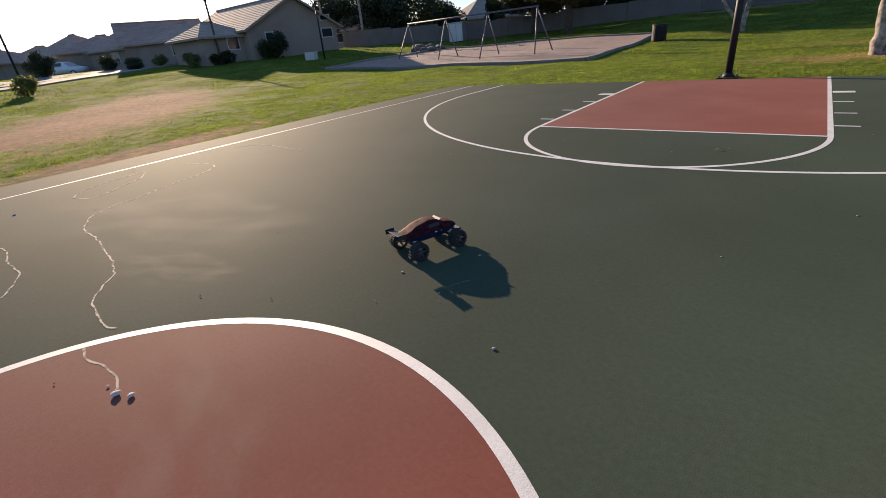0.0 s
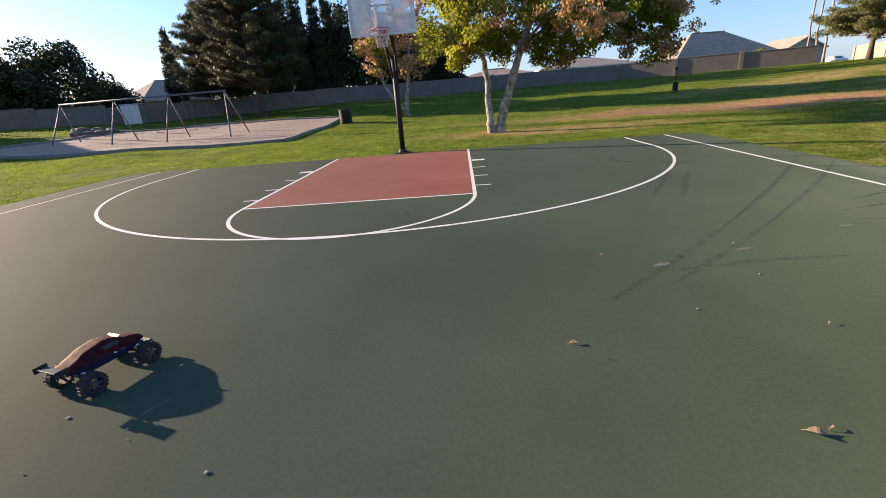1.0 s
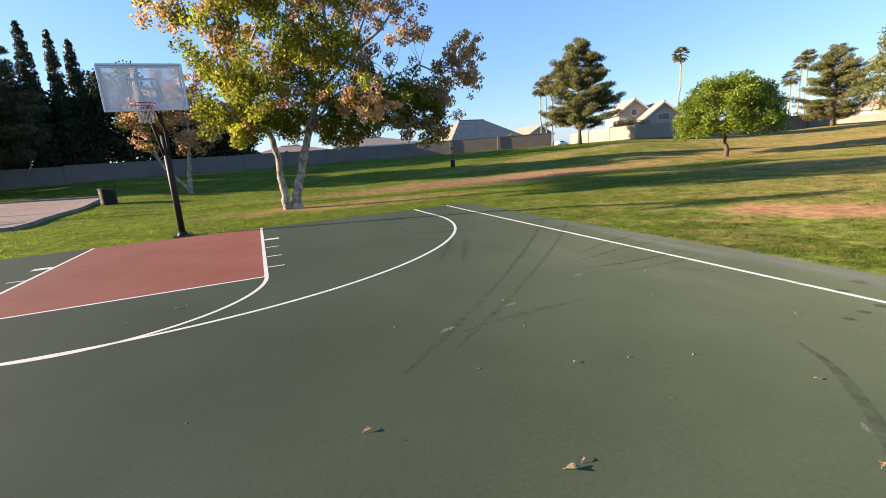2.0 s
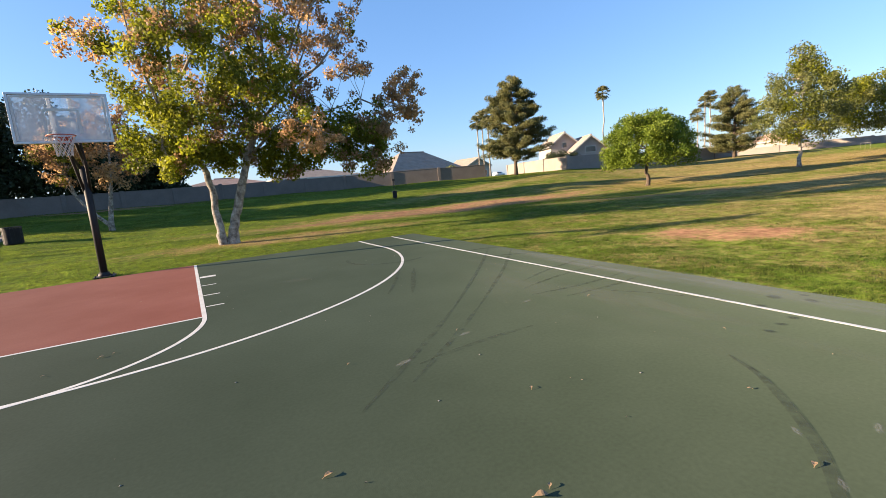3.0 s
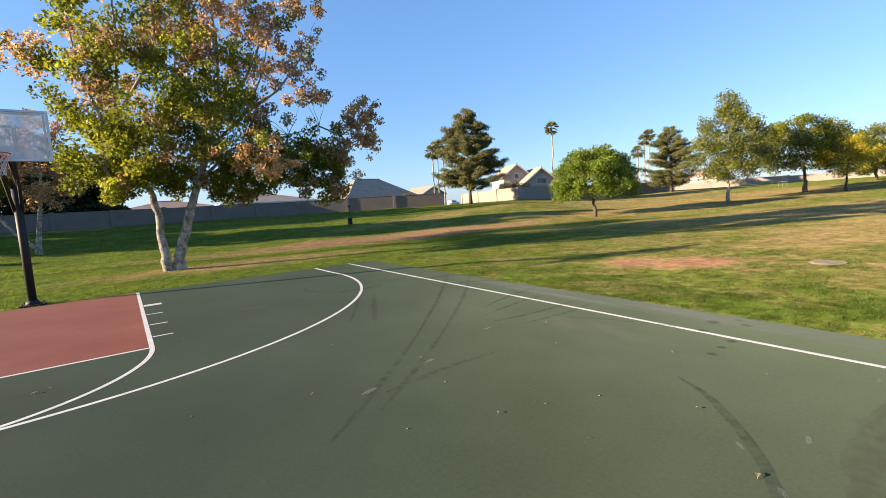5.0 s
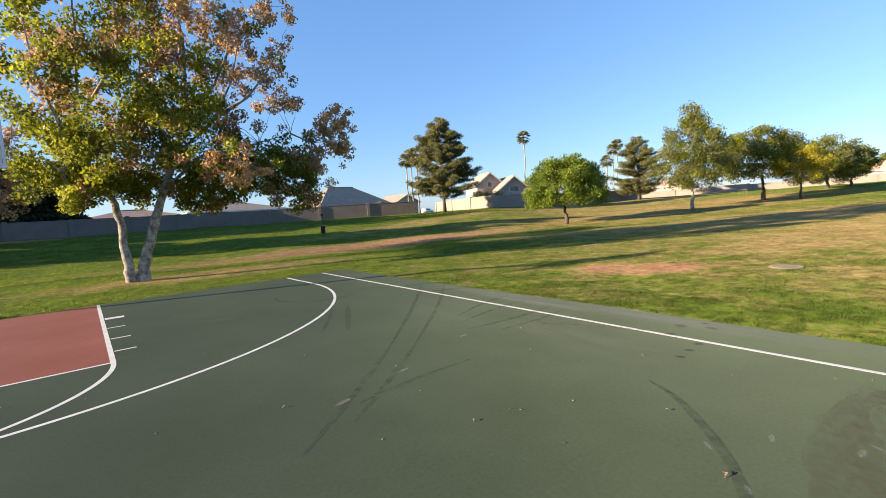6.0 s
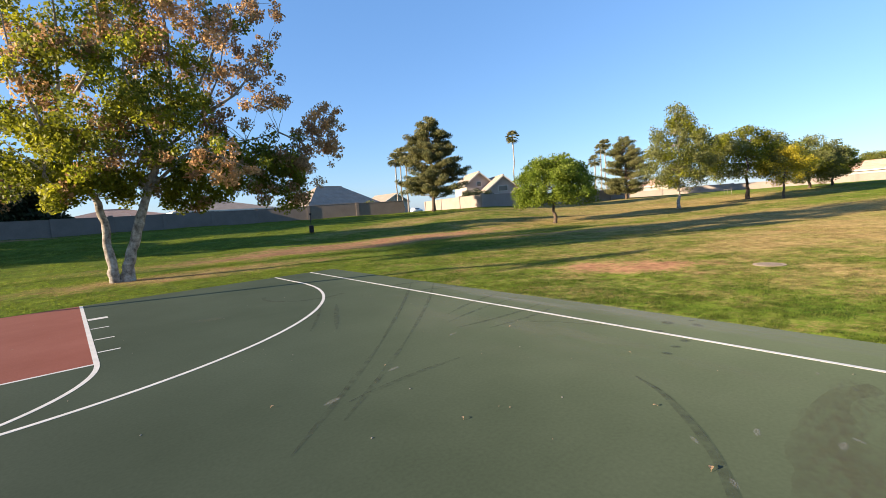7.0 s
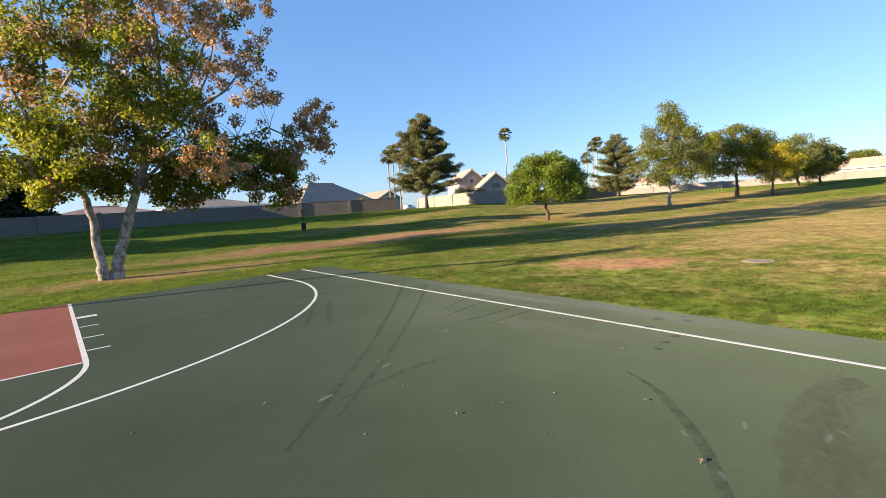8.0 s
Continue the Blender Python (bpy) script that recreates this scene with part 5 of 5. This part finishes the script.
turn = wiggle([(5.36, -10.93), (5.13, -11.27), (4.83, -11.56), (4.55, -11.79), (4.33, -11.93), (3.9, -12.17)], 0.05, 0.008, 4)
mark("tyre_mark", turn, [0.058 * min(1, 0.2 + k / 14) for k in range(len(turn))], M_SKID, "dark curved tyre mark with tread on the court", "tyre mark", 0.0052)
mark("court_crack", wiggle([(6.35, -9.0), (6.6, -9.6), (6.78, -10.2)], 0.1, 0.05, 3), 0.012, M_SKID, "hairline crack in the court surface", "crack", 0.006)
# dried puddle rims
RIMS = [[(-1.57, -12.34), (-1.68, -12.38), (-2.03, -12.36), (-2.32, -12.21), (-2.65, -12.02), (-3.52, -11.85), (-4.06, -11.83), (-4.5, -11.65), (-4.76, -11.34), (-4.83, -11.02), (-5.05, -10.56), (-5.3, -9.84), (-5.74, -9.64), (-6.16, -9.78)],
        [(-1.52, -12.53), (-1.34, -12.56), (-1.19, -12.55), (-0.92, -12.58)], [(-5.84, -11.45), (-6.14, -11.24), (-6.36, -10.71), (-6.37, -10.33), (-5.93, -10.67), (-5.52, -11.29), (-5.84, -11.45)],
        [(-2.71, -12.72), (-3.08, -12.57), (-3.71, -12.47), (-4.19, -12.43), (-4.5, -12.46)], [(-6.59, -8.69), (-6.14, -8.39), (-4.95, -8.51)]]
for i, r in enumerate(RIMS):
    line = wiggle(r, 0.03, 0.05, 10 + i)
    mark("puddle_rim", line, [0.012 + 0.008 * noise.noise(Vector((k * 0.35, i, 0))) for k in range(len(line))], M_CRUST, "pale dried puddle rim on the court", "stain", 0.0005 * i)


def blot(name, x, y, rx, ry, mat, label, z, turn=0):
    """A stain that thins out to its edge."""
    bm = bmesh.new()
    bm.faces.new([bm.verts.new((px, py, 0.4 * z)) for px, py in arc(0, 0, 1.0, 0, 360, 40)[:-1]])
    ob = part(name, bm, mat)
    ob.matrix_world = pose(x, y, 0, 0, 0, turn) @ Matrix.Diagonal((rx, ry, 1, 1))
    return tagged(ob, label, "stain", kind="stuff")


def fading(m):
    n, l = m.node_tree.nodes, m.node_tree.links
    mix = [q for q in n if q.type == "MIX_SHADER"][0]
    src = mix.inputs[0].links[0].from_socket
    g, co, mp, mu = n.new("ShaderNodeTexGradient"), n.new("ShaderNodeTexCoord"), n.new("ShaderNodeMapRange"), n.new("ShaderNodeMath")
    g.gradient_type, mu.operation = "SPHERICAL", "MULTIPLY"
    mp.inputs[1].default_value, mp.inputs[2].default_value = 0.0, 0.45
    l.new(co.outputs["Object"], g.inputs[0]), l.new(g.outputs["Fac"], mp.inputs[0])
    l.new(src, mu.inputs[0]), l.new(mp.outputs[0], mu.inputs[1]), l.new(mu.outputs[0], mix.inputs[0])
    return m


F_DAMP = fading(stain_material("brown_dirt_stain", (0.112, 0.0825, 0.0488), 0.42, 0.66, 4.2, 0.24))
F_SCUFF = fading(stain_material("pale_scuff", (0.375, 0.36, 0.33), 0.36, 0.62, 2.4, 0.32))
F_DUST_LIGHT = fading(stain_material("pale_dust_film", (0.338, 0.33, 0.285), 0.30, 0.7, 2.2, 0.35))
F_DUST = fading(stain_material("dust_film", (0.315, 0.285, 0.225), 0.42, 0.7, 2.6, 0.11))
blot("dirt_stain", 5.25, -12.28, 0.62, 0.24, F_DAMP, "brown dirt stain on the green court", 0.0064, 12)
blot("dirt_stain", 5.95, -12.3, 0.42, 0.18, F_DAMP, "brown dirt stain on the green court", 0.0065, 20)
blot("dirt_stain", 4.65, -12.42, 0.42, 0.24, F_DAMP, "brown dirt stain on the green court", 0.0067, 30)
M_DIRT = stain_material("dried_dirt", (0.085, 0.074, 0.038), 0.30, 0.68, 5, 0.22)
outline = wiggle([(6.3, -12.3), (5.93, -12.14), (5.38, -12.06), (4.98, -12.08), (4.63, -12.16), (4.2, -12.3), (4.3, -12.7), (4.8, -12.62), (5.13, -12.54), (5.24, -12.38), (5.51, -12.29), (5.75, -12.27), (6.1, -12.4), (6.3, -12.3)], 0.03, 0.06, 31)
bm = bmesh.new()
bm.faces.new([bm.verts.new((px, py, 0.0023)) for px, py in outline[:-1]])
tagged(part("dirt_stain", bm, M_DIRT), "brown dried dirt stain with a ragged edge on the court", "stain", kind="stuff")
blot("dust_stain", 7.42, -9.0, 0.34, 4.6, F_DUST_LIGHT, "pale dust along the court edge", 0.0078, -2.5)
blot("dust_stain", 6.1, -9.6, 0.3, 2.0, F_DUST, "pale dust beside the side line", 0.0080, -4)
# broad film: dust, plus the court's pale sheen put in as colour
blot("dust_stain", 6.2, -8.6, 1.2, 4.0, F_DUST, "thin pale film of dust and painted sheen on the court", 0.0030, -6)
blot("dust_stain", -3.6, -11.2, 2.4, 1.1, F_DUST, "pale dust patch on the court", 0.0066, 20)
blot("dust_stain", -2.2, -11.75, 0.9, 0.35, F_DUST, "pale dust patch on the court", 0.0070, 20)
blot("dust_stain", 3.4, -4.5, 0.3, 0.25, F_DUST, "pale dust patch on the court", 0.0068)
blot("dust_stain", -0.2, -12.6, 1.1, 0.45, F_DUST, "pale dust patch on the red circle", 0.0072, -25)
mark("scuff_mark", bow((-0.06, -10.98), (0.03, -10.83), 0.005), 0.02, M_DUST, "pale scuff on the green court", "scuff", 0.003)
for k, (x, y, a, L) in enumerate([(4.94, -11.93, 20, 0.11), (4.59, -11.69, 50, 0.09), (4.27, -12.0, 40, 0.09), (5.07, -12.33, 5, 0.12), (5.2, -12.38, 60, 0.08), (6.3, -12.0, 15, 0.07), (4.1, -9.05, 15, 0.14), (3.3, -9.3, 20, 0.17), (5.3, -8.6, 12, 0.15)]):
    blot("scuff_mark", x, y, L * 0.62, L * 0.24, F_SCUFF, "pale scuff on the green court", 0.0082 + 0.0002 * k, a)
F_DARK = fading(stain_material("dark_drip", (0.02, 0.022, 0.02), 0.28, 0.55, 3.0, 0.42))
for x, y, rx, ry, a in ((7.2, -10.42, 0.13, 0.13, -40), (7.28, -10.73, 0.09, 0.12, -30), (6.8, -10.48, 0.09, 0.09, 10), (6.6, -10.85, 0.09, 0.08, 0), (6.35, -10.86, 0.07, 0.08, 30), (6.1, -10.88, 0.07, 0.08, 10), (7.45, -10.6, 0.06, 0.07, 0)):
    blot("dark_drip", x, y, rx * 0.6, ry * 0.75, F_DARK, "dark drip stain beside the side line", 0.0074, a)

# fallen leaves and pebbles
M_DRYLEAF = leaf_material("fallen_leaf", (0.266, 0.168, 0.091), (0.364, 0.266, 0.168), island=0.2, through_light=0.2, scale=20)
M_PEBBLE = material("pebble_stone", (0.21, 0.189, 0.168), (0.315, 0.294, 0.266), scale=30, rough=0.9)
M_PALE = material("white_plaster_chip", (0.595, 0.561, 0.51), (0.51, 0.476, 0.425), scale=30, rough=0.9)


def fallen_leaf(x, y, L, turn, seed, z=0.0):
    rng = random.Random(seed)
    bm = bmesh.new()
    n = 7
    rows = []
    for i in range(n):
        f = i / (n - 1)
        w = L * 0.30 * math.sin(math.pi * (0.06 + 0.9 * f)) + 0.001
        zz = 0.012 + 0.10 * L * math.sin(math.pi * f) * rng.uniform(0.5, 1.4)
        rows.append([bm.verts.new((L * (f - 0.5), s * w, zz + (0.25 * w if s else 0.0))) for s in (-1, 0, 1)])
    for a, b in zip(rows[:-1], rows[1:]):
        for k in range(2):
            bm.faces.new((a[k], b[k], b[k + 1], a[k + 1]))
    tube(bm, [(-L * 0.5, 0, 0.012), (-L * 0.75, L * 0.05, 0.004)], 0.0015, 4)
    ob = part("fallen_leaf", bm, M_DRYLEAF)
    ob.matrix_world = pose(x, y, z, 0, 0, turn)
    return tagged(ob, "small curled dry leaf lying on the court", "leaf", "fallen leaves")


LEAVES = [(2.31, -10.45, 0.10, 15, 0), (3.82, -10.37, 0.06, 60, 0), (4.33, -11.87, 0.075, 20, 0), (3.12, -11.25, 0.12, -25, 0), (3.2, -11.22, 0.06, 40, 0), (5.97, -8.97, 0.07, 10, 0), (1.0, -4.0, 0.05, 5, 0.004),
          (0.85, -6.95, 0.09, 20, 0), (0.95, -6.9, 0.06, 70, 0), (0.42, -7.2, 0.05, 0, 0), (-4.4, -6.45, 0.07, 12, 0), (-6.7, -10.4, 0.09, 44, 0), (4.1, -8.9, 0.05, 33, 0), (5.9, -10.6, 0.05, 80, 0), (2.9, -9.0, 0.05, 15, 0), (4.9, -11.3, 0.05, 140, 0)]
for i, (x, y, L, a, z) in enumerate(LEAVES):
    fallen_leaf(x, y, L * 0.55, a, i, z)
PEBBLES = [(-0.45, -10.95, 0.017, 0), (0.53, -11.35, 0.018, 0), (-0.05, -11.05, 0.012, 0), (-0.87, -12.59, 0.035, 1), (-0.79, -12.55, 0.026, 1), (-0.98, -12.59, 0.012, 1), (-5.73, -12.07, 0.03, 1), (3.2, -10.1, 0.012, 0), (3.9, -9.6, 0.012, 0), (2.0, -8.7, 0.012, 0), (1.3, -9.8, 0.010, 0),
           (4.6, -10.7, 0.012, 0), (2.6, -11.7, 0.010, 0), (5.4, -9.6, 0.012, 0), (-2.2, -8.0, 0.014, 0), (3.6, -7.7, 0.012, 0)]
rngp = random.Random(8)
for x, y, r, pale in PEBBLES:
    bm = bmesh.new()
    bmesh.ops.create_icosphere(bm, subdivisions=2, radius=r * 0.62)
    for v in bm.verts:
        v.co *= rngp.uniform(0.82, 1.15)
        v.co.z *= 0.45
    ob = part("pebble", bm, M_PALE if pale else M_PEBBLE, smooth=True)
    ob.matrix_world = pose(x, y, r * 0.22 + (0.004 if math.hypot(x, y + 13.45) < 1.8 else 0), 0, 0, rngp.uniform(0, 180))
    tagged(ob, "white plaster chip lying on the red circle" if pale else "small grey pebble lying on the court", "stone", "loose stones")

def grit(n, seed):
    """Tiny chips and bits of leaf scattered over the court."""
    rng = random.Random(seed)
    bm = bmesh.new()
    for _ in range(n):
        x, y, q = rng.uniform(-7.6, 7.2), rng.uniform(-13.5, -0.3), rng.uniform(0.003, 0.007)
        m = pose(x, y, 0.005 + q * 0.3, rng.uniform(-20, 20), rng.uniform(-20, 20), rng.uniform(0, 180))
        box(bm, q * rng.uniform(1, 2.2), q, q * 0.6, m)
    return tagged(part("court_grit", bm, M_GRIT), "tiny chips and leaf bits scattered over the court", "grit", kind="stuff")


M_GRIT = material("grit_chips", (0.112, 0.084, 0.056), (0.294, 0.252, 0.196), scale=3, rough=0.9, island=0.5)
grit(130, 21)

# ---- grass blades ----
def clump(x, y, size, seed):
    """Smooth uneven field from 0 to 1 whose humps are about as wide as size."""
    u, v = x / size, y / size
    i, j = np.floor(u), np.floor(v)
    a, b = u - i, v - j
    a, b = a * a * (3 - 2 * a), b * b * (3 - 2 * b)

    def corner(p, q):
        return np.modf(np.abs(np.sin(p * 127.1 + q * 311.7 + seed * 74.7) * 43758.5453))[0]

    return (corner(i, j) * (1 - a) + corner(i + 1, j) * a) * (1 - b) + (corner(i, j + 1) * (1 - a) + corner(i + 1, j + 1) * a) * b


def grass(n, r0, r1, seed):
    rng = np.random.default_rng(seed)
    r = np.exp(rng.uniform(math.log(r0), math.log(r1), n))
    az = np.radians(rng.uniform(-100, 112, n))
    x, y = OX + r * np.sin(az), OY + r * np.cos(az)
    ok = ~((x > -8.03) & (x < 8.0 + 0.0405 * y) & (y < 0.06))
    sand = (x < -7.1) & (x > -27) & (y > 9.2 + (-7 - x) * 0.05) & (y < 25.8)
    ok &= ~sand & (np.hypot(x - 12.8, y + 10.11) > 0.31)
    dry, bare = lawn_state(x, y)
    tuft = 0.45 * clump(x, y, 0.16, 1) + 0.35 * clump(x + 0.4 * y, y, 0.45, 2) + 0.2 * clump(x, y, 1.3, 3)
    far = 0.45 * clump(x, y, 0.55, 4) + 0.55 * clump(x, y, 1.6, 5)
    tuft = np.where(r < 18, tuft, far)
    ok &= rng.random(n) < np.clip(3.2 * (tuft - 0.18), np.where(x < 6, 0.4, 0.15), 1)
    ok &= rng.random(n) > np.clip(bare * 1.7 - 0.25, 0, 0.97)
    x, y, r, dry, bare, tuft = x[ok], y[ok], r[ok], dry[ok], bare[ok], tuft[ok]
    n = len(x)
    z = height(x, y)
    hgt = (0.017 + 0.00065 * r) * rng.uniform(0.5, 1.35, n) * (1 - 0.35 * dry) * (0.35 + 1.5 * np.clip(1.6 * tuft - 0.3, 0, 1))
    wid = (0.0045 + 0.00045 * r) * rng.uniform(0.7, 1.3, n)
    a = rng.uniform(0, 2 * math.pi, n)
    lean = rng.normal(size=(n, 2)) * 0.34
    base = np.stack([x, y, z - 0.005], 1)
    side = np.stack([np.cos(a) * wid, np.sin(a) * wid, np.zeros(n)], 1)
    tip = base + np.stack([lean[:, 0] * hgt, lean[:, 1] * hgt, hgt], 1)
    V = np.stack([base - side, base + side, tip], 1).reshape(-1, 3)
    me = bpy.data.meshes.new("grass")
    me.vertices.add(3 * n), me.loops.add(3 * n), me.polygons.add(n)
    me.vertices.foreach_set("co", V.astype(np.float32).reshape(-1))
    me.loops.foreach_set("vertex_index", np.arange(3 * n, dtype=np.int32))
    me.polygons.foreach_set("loop_start", np.arange(0, 3 * n, 3, dtype=np.int32))
    for nm, arr in (("dry", np.clip(dry + 0.5 * (0.45 - tuft), 0, 1)), ("bare", bare * 0.4)):
        at = me.attributes.new(nm, "FLOAT", "POINT")
        at.data.foreach_set("value", np.repeat(arr, 3).astype(np.float32))
    me.update()
    return tagged(link_mesh("grass", me, lawn_material("grass_blades", True)), "short mown grass blades on the park lawn", "grass", kind="stuff")


grass(1500000, 5.2, 75.0, 3)
